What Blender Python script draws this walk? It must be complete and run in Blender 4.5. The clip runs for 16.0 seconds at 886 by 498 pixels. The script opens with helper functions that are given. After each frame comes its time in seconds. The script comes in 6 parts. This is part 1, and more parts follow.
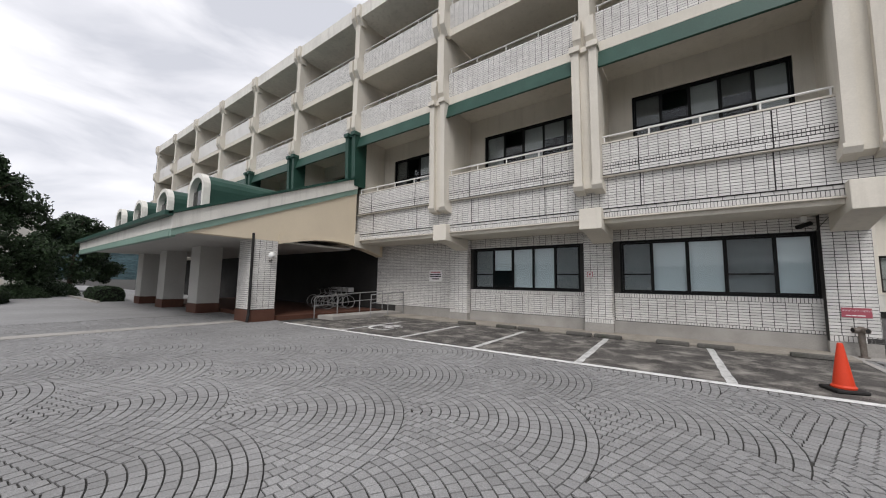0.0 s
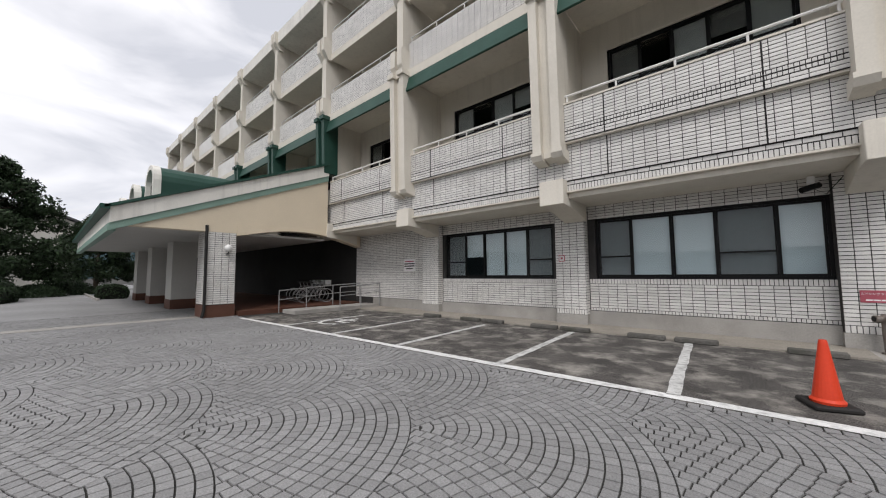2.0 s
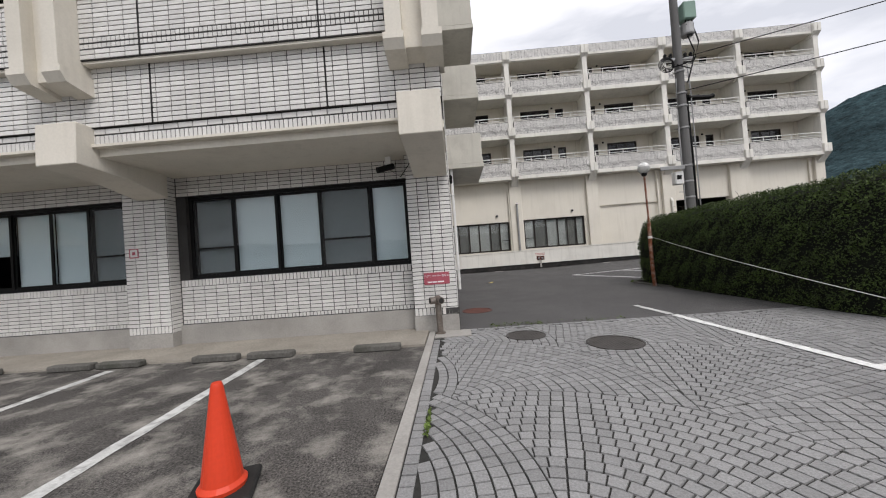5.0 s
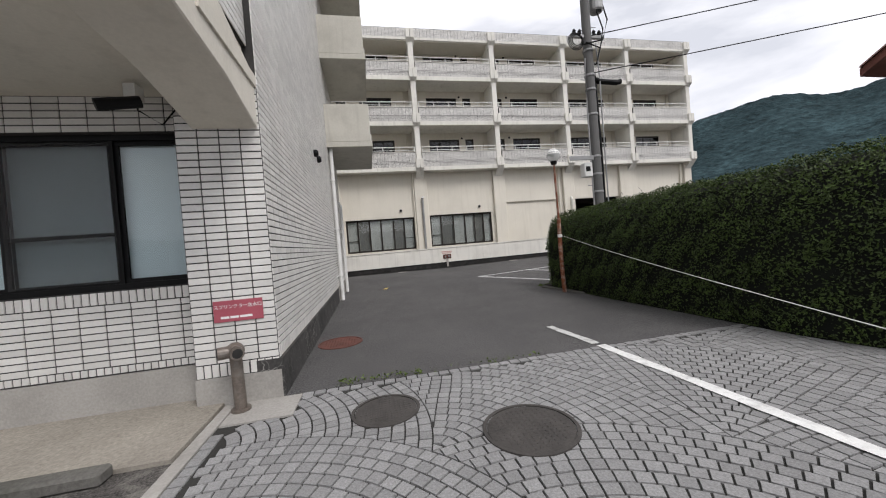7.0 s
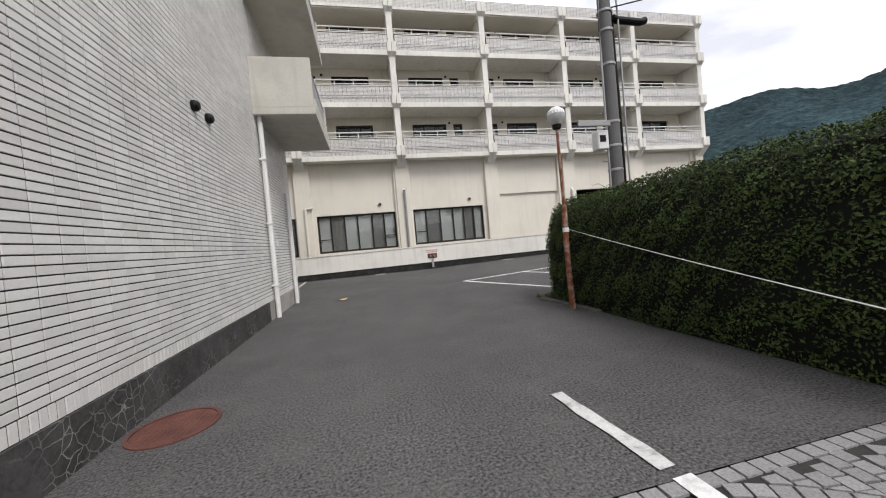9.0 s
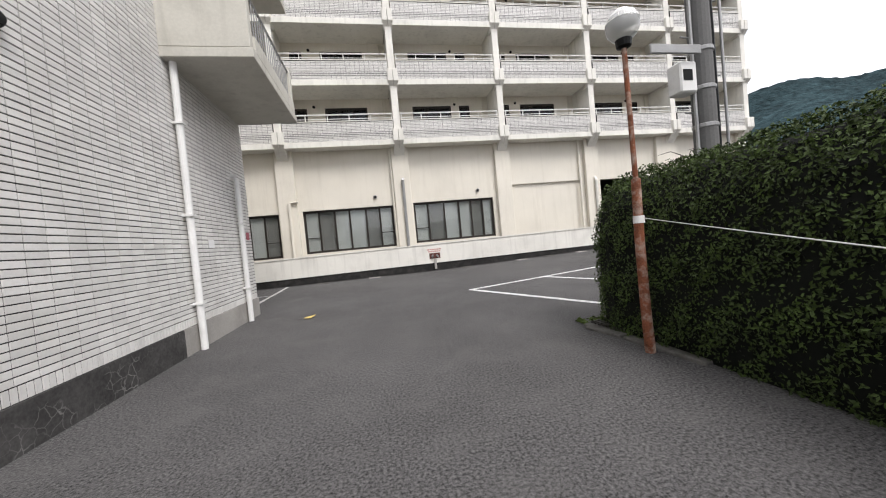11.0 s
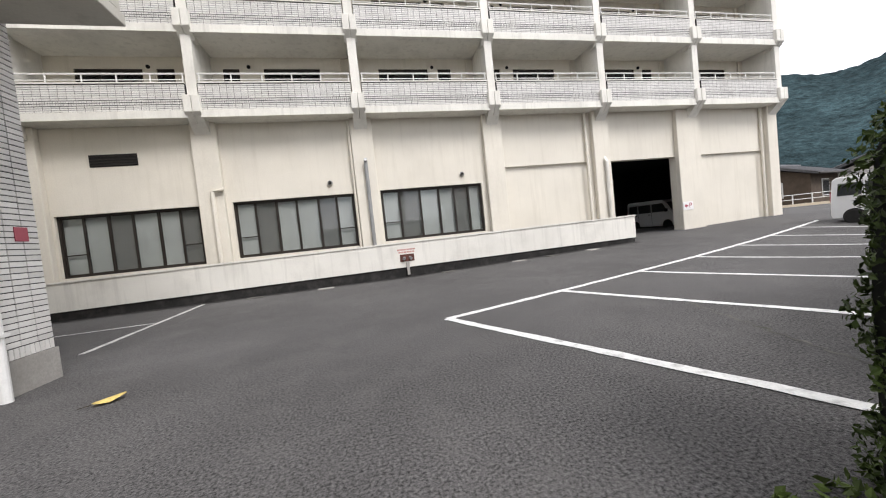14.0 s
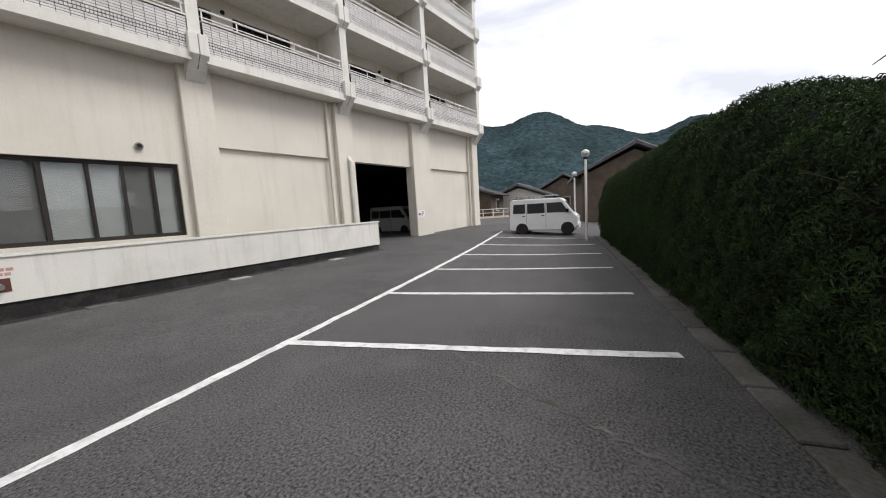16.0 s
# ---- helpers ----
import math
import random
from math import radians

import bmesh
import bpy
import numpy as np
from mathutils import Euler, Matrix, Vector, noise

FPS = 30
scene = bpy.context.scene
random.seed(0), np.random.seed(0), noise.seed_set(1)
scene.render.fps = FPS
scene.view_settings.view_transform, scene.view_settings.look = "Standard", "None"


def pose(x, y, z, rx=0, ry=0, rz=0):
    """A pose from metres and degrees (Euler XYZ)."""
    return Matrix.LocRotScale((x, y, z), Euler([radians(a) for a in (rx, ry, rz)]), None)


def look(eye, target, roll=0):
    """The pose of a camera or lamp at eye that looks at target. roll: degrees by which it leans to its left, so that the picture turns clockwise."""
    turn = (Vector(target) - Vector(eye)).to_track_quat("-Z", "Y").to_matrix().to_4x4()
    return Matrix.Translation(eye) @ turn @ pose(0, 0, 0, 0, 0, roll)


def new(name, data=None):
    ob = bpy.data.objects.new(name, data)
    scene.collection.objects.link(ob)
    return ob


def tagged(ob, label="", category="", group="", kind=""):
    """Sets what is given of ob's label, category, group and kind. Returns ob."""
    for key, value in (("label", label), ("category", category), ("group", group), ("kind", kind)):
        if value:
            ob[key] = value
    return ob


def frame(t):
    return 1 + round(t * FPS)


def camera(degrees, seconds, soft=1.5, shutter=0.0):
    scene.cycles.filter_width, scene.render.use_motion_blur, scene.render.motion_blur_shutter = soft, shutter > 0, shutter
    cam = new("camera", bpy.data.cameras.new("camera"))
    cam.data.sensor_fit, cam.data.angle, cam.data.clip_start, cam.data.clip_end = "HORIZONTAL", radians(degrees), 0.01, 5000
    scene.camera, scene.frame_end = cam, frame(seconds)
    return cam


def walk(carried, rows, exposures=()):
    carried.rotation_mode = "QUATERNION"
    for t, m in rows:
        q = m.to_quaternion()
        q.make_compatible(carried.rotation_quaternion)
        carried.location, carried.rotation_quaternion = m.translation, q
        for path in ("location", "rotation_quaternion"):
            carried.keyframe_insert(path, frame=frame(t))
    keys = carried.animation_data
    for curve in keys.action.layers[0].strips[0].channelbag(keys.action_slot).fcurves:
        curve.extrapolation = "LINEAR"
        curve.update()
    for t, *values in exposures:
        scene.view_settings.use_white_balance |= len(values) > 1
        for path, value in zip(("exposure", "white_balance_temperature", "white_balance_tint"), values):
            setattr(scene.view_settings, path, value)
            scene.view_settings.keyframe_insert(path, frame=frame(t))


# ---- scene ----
cam = camera(104.0, 16.0, soft=1.1)
PATH = [
    (0.0, pose(-5.090, -8.942, 1.497, 95.63, -0.93, 36.53)),
    (0.5, pose(-4.844, -8.467, 1.499, 95.25, -1.27, 44.28)),
    (1.0, pose(-4.649, -7.856, 1.483, 94.87, -0.87, 45.55)),
    (1.5, pose(-4.322, -7.251, 1.441, 94.59, -0.37, 45.37)),
    (2.0, pose(-4.036, -6.645, 1.430, 94.19, 0.44, 41.14)),
    (2.5, pose(-3.705, -6.080, 1.441, 93.87, 1.14, 36.56)),
    (3.0, pose(-3.320, -5.503, 1.397, 93.31, 2.09, 28.27)),
    (3.5, pose(-2.874, -4.962, 1.421, 92.67, 2.86, 19.31)),
    (4.0, pose(-2.534, -4.405, 1.395, 91.99, 3.41, 12.33)),
    (4.5, pose(-2.157, -3.855, 1.436, 91.45, 3.83, 7.84)),
    (5.0, pose(-1.893, -3.296, 1.401, 90.94, 4.29, 2.07)),
    (7.5, pose(-0.569, -0.261, 1.502, 88.94, 4.69, -12.69)),
    (8.0, pose(-0.227, 0.356, 1.445, 88.83, 4.85, -12.66)),
    (10.5, pose(0.955, 3.288, 1.473, 88.42, 5.27, -11.40)),
    (11.0, pose(1.122, 3.948, 1.446, 88.36, 5.36, -10.89)),
    (11.5, pose(1.274, 4.520, 1.435, 88.31, 5.50, -10.86)),
    (12.0, pose(1.436, 5.173, 1.388, 88.25, 5.66, -10.67)),
    (12.5, pose(1.614, 5.757, 1.353, 88.27, 5.82, -10.63)),
    (13.0, pose(1.838, 6.391, 1.321, 88.29, 6.05, -10.64)),
    (13.5, pose(2.045, 6.954, 1.342, 88.08, 6.01, -11.72)),
    (14.0, pose(2.322, 7.560, 1.369, 87.75, 6.07, -12.85)),
    (14.5, pose(2.629, 8.075, 1.365, 87.34, 6.00, -16.44)),
    (15.0, pose(3.029, 8.494, 1.507, 85.75, 5.46, -26.46)),
    (15.5, pose(3.391, 8.950, 1.559, 84.55, 4.23, -42.87)),
    (16.0, pose(3.827, 9.461, 1.594, 83.88, 3.46, -53.12)),
]

walk(cam, PATH, [(t, e, 6450, 13) for t, e in ((0, -0.22), (2, -0.22), (3.5, -0.08), (5, -0.1), (8, 0.0), (10.5, 0.36), (13, 0.55), (14.5, 0.42), (15.2, 0.2), (16, 0.08))])

# ---- world and light: an overcast day ----
SUN_ELEV, SUN_ROT = 52.0, 150.0
world = bpy.data.worlds.new("world")
scene.world = world
world.use_nodes = True
wn = world.node_tree
wn.nodes.clear()


def wnode(kind, **vals):
    n = wn.nodes.new(kind)
    for k, v in vals.items():
        n.inputs[k].default_value = v
    return n


sky = wn.nodes.new("ShaderNodeTexSky")
sky.sky_type = "NISHITA"
sky.sun_disc = False
sky.sun_elevation, sky.sun_rotation = radians(SUN_ELEV), radians(SUN_ROT)
skyb = wnode("ShaderNodeBackground", Strength=0.06)
wn.links.new(sky.outputs[0], skyb.inputs[0])
tc = wn.nodes.new("ShaderNodeTexCoord")
sep = wn.nodes.new("ShaderNodeSeparateXYZ")
wn.links.new(tc.outputs["Generated"], sep.inputs[0])
mp = wn.nodes.new("ShaderNodeMapping")
mp.inputs["Scale"].default_value = (1.0, 1.0, 3.2)
wn.links.new(tc.outputs["Generated"], mp.inputs[0])
cl = wnode("ShaderNodeTexNoise", Scale=2.1, Detail=6.0, Roughness=0.52, Distortion=0.4)
wn.links.new(mp.outputs[0], cl.inputs["Vector"])
ramp = wn.nodes.new("ShaderNodeValToRGB")
ramp.color_ramp.elements[0].position, ramp.color_ramp.elements[0].color = 0.36, (0.60, 0.62, 0.66, 1)
ramp.color_ramp.elements[1].position, ramp.color_ramp.elements[1].color = 0.56, (0.95, 0.955, 0.97, 1)
wn.links.new(cl.outputs["Fac"], ramp.inputs[0])
cloudb = wnode("ShaderNodeBackground", Strength=1.5)
wn.links.new(ramp.outputs[0], cloudb.inputs[0])
mixw = wnode("ShaderNodeMixShader", Fac=0.85)
wn.links.new(skyb.outputs[0], mixw.inputs[1])
wn.links.new(cloudb.outputs[0], mixw.inputs[2])
wout = wn.nodes.new("ShaderNodeOutputWorld")
wn.links.new(mixw.outputs[0], wout.inputs[0])

sun = new("sun", bpy.data.lights.new("sun", "SUN"))
sun.data.energy, sun.data.angle, sun.data.color = 2.2, radians(25), (1.0, 0.98, 0.95)
sun.matrix_world = look((0, 0, 30), (0 + 30 * math.sin(radians(SUN_ROT)) * -0.78, 30 * math.cos(radians(SUN_ROT)) * -0.78, 0))


# ---- materials ----
def mat(name, base, rough=0.8, var=0.12, scale=3.0, fine=60.0, bump=0.15, bump_scale=80.0, metal=0.0, island=0.0, stain=0.0,
        stain_scale=0.6, stain_col=(0.1, 0.09, 0.08), streak=0.0, spec=0.3, objrand=0.0, grain=0.0, grain_scale=22.0):
    m = bpy.data.materials.new(name)
    m.use_nodes = True
    nt = m.node_tree
    b = nt.nodes["Principled BSDF"]
    b.inputs["Roughness"].default_value, b.inputs["Metallic"].default_value = rough, metal
    b.inputs["Specular IOR Level"].default_value = spec
    co = nt.nodes.new("ShaderNodeNewGeometry")

    def noisy(sc, detail=4.0, vec=None, rgh=0.55):
        n = nt.nodes.new("ShaderNodeTexNoise")
        n.inputs["Scale"].default_value, n.inputs["Detail"].default_value, n.inputs["Roughness"].default_value = sc, detail, rgh
        nt.links.new(vec or co.outputs["Position"], n.inputs["Vector"])
        return n.outputs["Fac"]

    def math_(op, a, bb):
        n = nt.nodes.new("ShaderNodeMath")
        n.operation = op
        for i, v in enumerate((a, bb)):
            if isinstance(v, (int, float)):
                n.inputs[i].default_value = v
            else:
                nt.links.new(v, n.inputs[i])
        return n.outputs[0]

    def ranged(v, a, c, lo, hi):
        n = nt.nodes.new("ShaderNodeMapRange")
        n.inputs[1].default_value, n.inputs[2].default_value, n.inputs[3].default_value, n.inputs[4].default_value = a, c, lo, hi
        nt.links.new(v, n.inputs[0])
        return n.outputs[0]

    def mixed(fac, c1, c2):
        n = nt.nodes.new("ShaderNodeMix")
        n.data_type = "RGBA"
        nt.links.new(fac, n.inputs[0])
        for i, v in ((6, c1), (7, c2)):
            if isinstance(v, tuple):
                n.inputs[i].default_value = (*v[:3], 1)
            else:
                nt.links.new(v, n.inputs[i])
        return n.outputs[2]

    val = math_("ADD", ranged(noisy(scale), 0.3, 0.7, 1 - var, 1 + var), ranged(noisy(fine, 2.0), 0.3, 0.7, -var * 0.7, var * 0.7))
    if grain:
        val = math_("MULTIPLY", val, ranged(noisy(grain_scale, 5.0, None, 0.75), 0.35, 0.65, 1 - grain, 1 + grain))
    if island:
        val = math_("MULTIPLY", val, ranged(co.outputs["Random Per Island"], 0, 1, 1 - island, 1 + island))
    if objrand:
        oi = nt.nodes.new("ShaderNodeObjectInfo")
        val = math_("MULTIPLY", val, ranged(oi.outputs["Random"], 0, 1, 1 - objrand, 1 + objrand))
    vs = nt.nodes.new("ShaderNodeVectorMath")
    vs.operation = "SCALE"
    vs.inputs[0].default_value = base
    nt.links.new(val, vs.inputs["Scale"])
    col = vs.outputs[0]
    if stain:
        col = mixed(ranged(noisy(stain_scale, 6.0, None, 0.65), 0.48, 0.72, 0, stain), col, stain_col)
    if streak:
        mpn = nt.nodes.new("ShaderNodeMapping")
        mpn.inputs["Scale"].default_value = (5.0, 5.0, 0.35)
        nt.links.new(co.outputs["Position"], mpn.inputs[0])
        col = mixed(ranged(noisy(1.0, 5.0, mpn.outputs[0], 0.6), 0.52, 0.78, 0, streak), col, stain_col)
    nt.links.new(col, b.inputs["Base Color"])
    if bump:
        bn = nt.nodes.new("ShaderNodeBump")
        bn.inputs["Strength"].default_value, bn.inputs["Distance"].default_value = bump, 0.01
        nt.links.new(noisy(bump_scale, 3.0), bn.inputs["Height"])
        nt.links.new(bn.outputs[0], b.inputs["Normal"])
    return m


def glassmat(name, tint, rough=0.03, alpha=0.5):
    m = bpy.data.materials.new(name)
    m.use_nodes = True
    nt = m.node_tree
    b = nt.nodes["Principled BSDF"]
    b.inputs["Base Color"].default_value = (*tint, 1)
    b.inputs["Roughness"].default_value = rough
    b.inputs["Specular IOR Level"].default_value = 0.5
    b.inputs["Alpha"].default_value = alpha
    return m


def clearglass(name, tint, rough=0.01):
    """A pane: see-through, with a mirror's sheen that grows towards a flat view."""
    m = bpy.data.materials.new(name)
    m.use_nodes = True
    nt = m.node_tree
    nt.nodes.clear()
    tr, gl, lw, mx, out = [nt.nodes.new(k) for k in ("ShaderNodeBsdfTransparent", "ShaderNodeBsdfGlossy", "ShaderNodeLayerWeight", "ShaderNodeMixShader", "ShaderNodeOutputMaterial")]
    tr.inputs["Color"].default_value = (*tint, 1)
    gl.inputs["Roughness"].default_value = rough
    lw.inputs["Blend"].default_value = 0.5
    rise, amount = nt.nodes.new("ShaderNodeMath"), nt.nodes.new("ShaderNodeMath")
    rise.operation, amount.operation = "POWER", "MULTIPLY_ADD"
    rise.inputs[1].default_value = 3.5
    amount.inputs[1].default_value, amount.inputs[2].default_value = 0.5, 0.035
    nt.links.new(lw.outputs["Facing"], rise.inputs[0])
    nt.links.new(rise.outputs[0], amount.inputs[0])
    nt.links.new(amount.outputs[0], mx.inputs[0])
    nt.links.new(tr.outputs[0], mx.inputs[1])
    nt.links.new(gl.outputs[0], mx.inputs[2])
    nt.links.new(mx.outputs[0], out.inputs[0])
    return m


TILE = mat("tile_white", (0.66, 0.645, 0.615), 0.42, 0.05, 1.2, 40, 0.08, 60, island=0.09, stain=0.22, stain_scale=0.9, stain_col=(0.36, 0.34, 0.31), objrand=0.0, spec=0.4)
TILEO = mat("tile_white_single", (0.66, 0.645, 0.615), 0.42, 0.05, 1.2, 40, 0.08, 60, objrand=0.09, stain=0.22, stain_scale=0.9, stain_col=(0.36, 0.34, 0.31), spec=0.4)
GROUT = mat("grout", (0.045, 0.043, 0.041), 0.95, 0.2, 2.0, 50)
CREAM = mat("cream_paint", (0.66, 0.62, 0.54), 0.75, 0.05, 0.7, 30, 0.12, 45, stain=0.25, stain_scale=0.5, stain_col=(0.42, 0.39, 0.33), streak=0.35)
BWALL = mat("ivory_render", (0.70, 0.66, 0.575), 0.85, 0.05, 0.5, 25, 0.25, 90, stain=0.2, stain_scale=0.35, stain_col=(0.48, 0.44, 0.36), streak=0.3)
BWHITE = mat("white_concrete_paint", (0.74, 0.72, 0.66), 0.75, 0.06, 0.6, 30, 0.12, 45, stain=0.35, stain_scale=0.8, stain_col=(0.42, 0.40, 0.36), streak=0.5)
CONC = mat("bare_concrete", (0.34, 0.325, 0.30), 0.9, 0.14, 1.1, 40, 0.25, 70, stain=0.5, stain_scale=0.8, stain_col=(0.17, 0.155, 0.135))
def cracks(m, col, scale=9.0):
    """A web of pale, lime-filled cracks over a material, thick in some places and gone in others."""
    nt = m.node_tree
    b = nt.nodes["Principled BSDF"]
    old = b.inputs["Base Color"].links[0].from_socket
    geo, vor, wob, lim, mask, fac, mixn = [nt.nodes.new(k) for k in ("ShaderNodeNewGeometry", "ShaderNodeTexVoronoi", "ShaderNodeTexNoise", "ShaderNodeMapRange", "ShaderNodeMapRange", "ShaderNodeMath", "ShaderNodeMix")]
    vor.feature = "DISTANCE_TO_EDGE"
    vor.inputs["Scale"].default_value = scale
    wob.inputs["Scale"].default_value, wob.inputs["Detail"].default_value = 1.3, 3.0
    bend, add = nt.nodes.new("ShaderNodeTexNoise"), nt.nodes.new("ShaderNodeMix")
    bend.inputs["Scale"].default_value, bend.inputs["Detail"].default_value = 6.0, 3.0
    add.data_type = "VECTOR"
    add.inputs[0].default_value = 0.12
    nt.links.new(geo.outputs["Position"], bend.inputs["Vector"])
    nt.links.new(geo.outputs["Position"], add.inputs[4])
    nt.links.new(bend.outputs["Color"], add.inputs[5])
    nt.links.new(add.outputs[1], vor.inputs["Vector"])
    nt.links.new(geo.outputs["Position"], wob.inputs["Vector"])
    for n, a, c, lo, hi in ((lim, 0.0, 0.045, 1.0, 0.0), (mask, 0.47, 0.66, 0.0, 0.9)):
        for i, v in enumerate((a, c, lo, hi)):
            n.inputs[i + 1].default_value = v
    nt.links.new(vor.outputs["Distance"], lim.inputs[0])
    nt.links.new(wob.outputs["Fac"], mask.inputs[0])
    fac.operation = "MULTIPLY"
    nt.links.new(lim.outputs[0], fac.inputs[0])
    nt.links.new(mask.outputs[0], fac.inputs[1])
    mixn.data_type = "RGBA"
    nt.links.new(fac.outputs[0], mixn.inputs[0])
    nt.links.new(old, mixn.inputs[6])
    mixn.inputs[7].default_value = (*col, 1)
    nt.links.new(mixn.outputs[2], b.inputs["Base Color"])


SOOT = mat("dark_stained_plinth", (0.05, 0.048, 0.046), 0.9, 0.35, 2.2, 30, 0.3, 60, stain=0.4, stain_scale=3.0, stain_col=(0.13, 0.125, 0.12))
cracks(SOOT, (0.36, 0.35, 0.33))
BLACKF = mat("black_bitumen_foot", (0.022, 0.021, 0.02), 0.9, 0.3, 2.5, 30, 0.3, 60, stain=0.4, stain_scale=3.0, stain_col=(0.09, 0.085, 0.08))
# White porch paint toned down to hold the shade under the roof; stains too.
PORCHW = mat("shaded_stained_porch_paint", (0.48, 0.47, 0.44), 0.85, 0.08, 0.6, 30, 0.1, 45, stain=0.3, stain_scale=0.6, stain_col=(0.3, 0.29, 0.27))
BOXC = mat("weathered_beige_concrete", (0.53, 0.51, 0.45), 0.85, 0.06, 0.8, 30, 0.15, 50, stain=0.5, stain_scale=0.9, stain_col=(0.33, 0.31, 0.27), streak=0.5)
GREEN = mat("green_metal", (0.02, 0.062, 0.046), 0.5, 0.12, 1.0, 30, 0.05, 40, stain=0.3, stain_scale=0.8, stain_col=(0.06, 0.13, 0.1))
GREENLT = mat("faded_green_trim", (0.20, 0.30, 0.25), 0.55, 0.08, 1.0, 30, 0.05, 40)
TAN = mat("tan_render", (0.66, 0.57, 0.43), 0.8, 0.04, 0.6, 25, 0.15, 70)
BLACKAL = mat("black_aluminium", (0.008, 0.008, 0.008), 0.45, 0.15, 4, 60, 0.0, 40, spec=0.15)
BRONZE = mat("bronze_aluminium", (0.028, 0.023, 0.019), 0.5, 0.15, 4, 60, 0.0, 40)
WHITEM = mat("white_painted_metal", (0.74, 0.735, 0.71), 0.4, 0.05, 3, 50, 0.03, 40, stain=0.2, stain_scale=5, stain_col=(0.45, 0.42, 0.38))
GREYM = mat("grey_galvanised_steel", (0.33, 0.33, 0.325), 0.45, 0.1, 5, 60, 0.05, 40, metal=0.5)
# Near-black stand-in for the shade of unlit rooms and hollows.
UNLIT = mat("unlit_interior_shade", (0.025, 0.024, 0.023), 0.95, 0.2, 1, 20, 0)
GLASS = clearglass("window_glass", (0.90, 0.93, 0.94))
GLASSD = glassmat("dark_window_glass", (0.015, 0.016, 0.017), 0.03, 0.82)
BLIND = mat("pale_blind", (0.76, 0.81, 0.81), 0.8, 0.03, 0.8, 20, 0.05, 30)
CURTD = mat("grey_curtain", (0.17, 0.16, 0.145), 0.9, 0.1, 2.0, 20, 0.2, 12)
SCREEN = glassmat("insect_screen", (0.05, 0.05, 0.05), 0.8, 0.28)
CURT = mat("beige_curtain", (0.40, 0.39, 0.36), 0.9, 0.1, 2.0, 20, 0.2, 12)
ASPH = mat("asphalt", (0.080, 0.077, 0.076), 0.86, 0.2, 0.35, 75, 0.8, 120, stain=0.4, stain_scale=1.6, stain_col=(0.13, 0.125, 0.12), spec=0.36, grain=1.0, grain_scale=44)
LOT = mat("worn_asphalt_lot", (0.080, 0.074, 0.068), 0.92, 0.42, 1.3, 55, 1.0, 80, stain=1.0, stain_scale=1.9, stain_col=(0.34, 0.32, 0.285), grain=1.0, grain_scale=60)
PAINT = mat("road_paint", (0.70, 0.70, 0.68), 0.8, 0.1, 3.0, 60, 0.3, 120, stain=0.65, stain_scale=9.0, stain_col=(0.25, 0.245, 0.24))
PAINTOLD = mat("worn_road_paint", (0.55, 0.55, 0.53), 0.85, 0.15, 3.0, 60, 0.3, 120, stain=0.85, stain_scale=8.0, stain_col=(0.14, 0.135, 0.13))
SETT = mat("granite_sett", (0.245, 0.243, 0.24), 0.72, 0.14, 0.35, 60, 0.8, 55, island=0.13, grain=0.22, grain_scale=70, stain=0.35, stain_scale=0.3, stain_col=(0.18, 0.178, 0.172), spec=0.35)
SETTO = mat("granite_sett_single", (0.245, 0.243, 0.24), 0.72, 0.14, 0.35, 60, 0.8, 55, objrand=0.13, grain=0.22, grain_scale=70, stain=0.35, stain_scale=0.3, stain_col=(0.18, 0.178, 0.172), spec=0.35)
DIRT = mat("dark_joint_dirt", (0.032, 0.030, 0.027), 0.95, 0.25, 0.5, 40, 0.3, 60, stain=0.3, stain_scale=0.05, stain_col=(0.06, 0.065, 0.035))
RUST = mat("rusty_painted_iron", (0.19, 0.066, 0.032), 0.85, 0.35, 6, 60, 0.5, 60, stain=0.9, stain_scale=7, stain_col=(0.46, 0.40, 0.34))
ORANGE = mat("orange_plastic", (0.62, 0.052, 0.018), 0.45, 0.05, 3, 40, 0.02, 40, stain=0.12, stain_scale=6, stain_col=(0.35, 0.05, 0.02))
RUBBER = mat("black_rubber", (0.02, 0.019, 0.018), 0.75, 0.2, 6, 60, 0.1, 60)
REDSIGN = mat("faded_red_sign", (0.36, 0.085, 0.11), 0.5, 0.06, 4, 40, 0.02, 40)
WHITE = mat("white_lettering", (0.78, 0.77, 0.76), 0.6, 0.03, 4, 40, 0.0, 40)
POLEC = mat("weathered_concrete_pole", (0.13, 0.128, 0.125), 0.85, 0.1, 1.5, 40, 0.2, 60)
IRON = mat("cast_iron", (0.055, 0.05, 0.046), 0.7, 0.2, 5, 60, 0.5, 45)
IRONRED = mat("rusty_cast_iron", (0.11, 0.045, 0.035), 0.8, 0.25, 5, 60, 0.5, 45)
BROWNT = mat("brown_tile", (0.10, 0.045, 0.03), 0.5, 0.15, 2, 40, 0.1, 40)
LEAF = mat("hedge_leaf", (0.040, 0.064, 0.012), 0.6, 0.4, 2.5, 30, 0.0, 30, island=0.45, spec=0.3)
LEAFY = mat("juniper_leaf", (0.030, 0.056, 0.013), 0.65, 0.3, 1.6, 30, 0.0, 30, island=0.5, spec=0.25)
LEAFD = mat("tree_leaf", (0.022, 0.04, 0.016), 0.6, 0.3, 0.8, 30, 0.0, 30, island=0.5, spec=0.25)
# Near-black, so the gaps between leaves read as the hedge's inner shade.
HEDGEIN = mat("hedge_inner_shade", (0.003, 0.004, 0.002), 0.95, 0.3, 3, 30, 0)
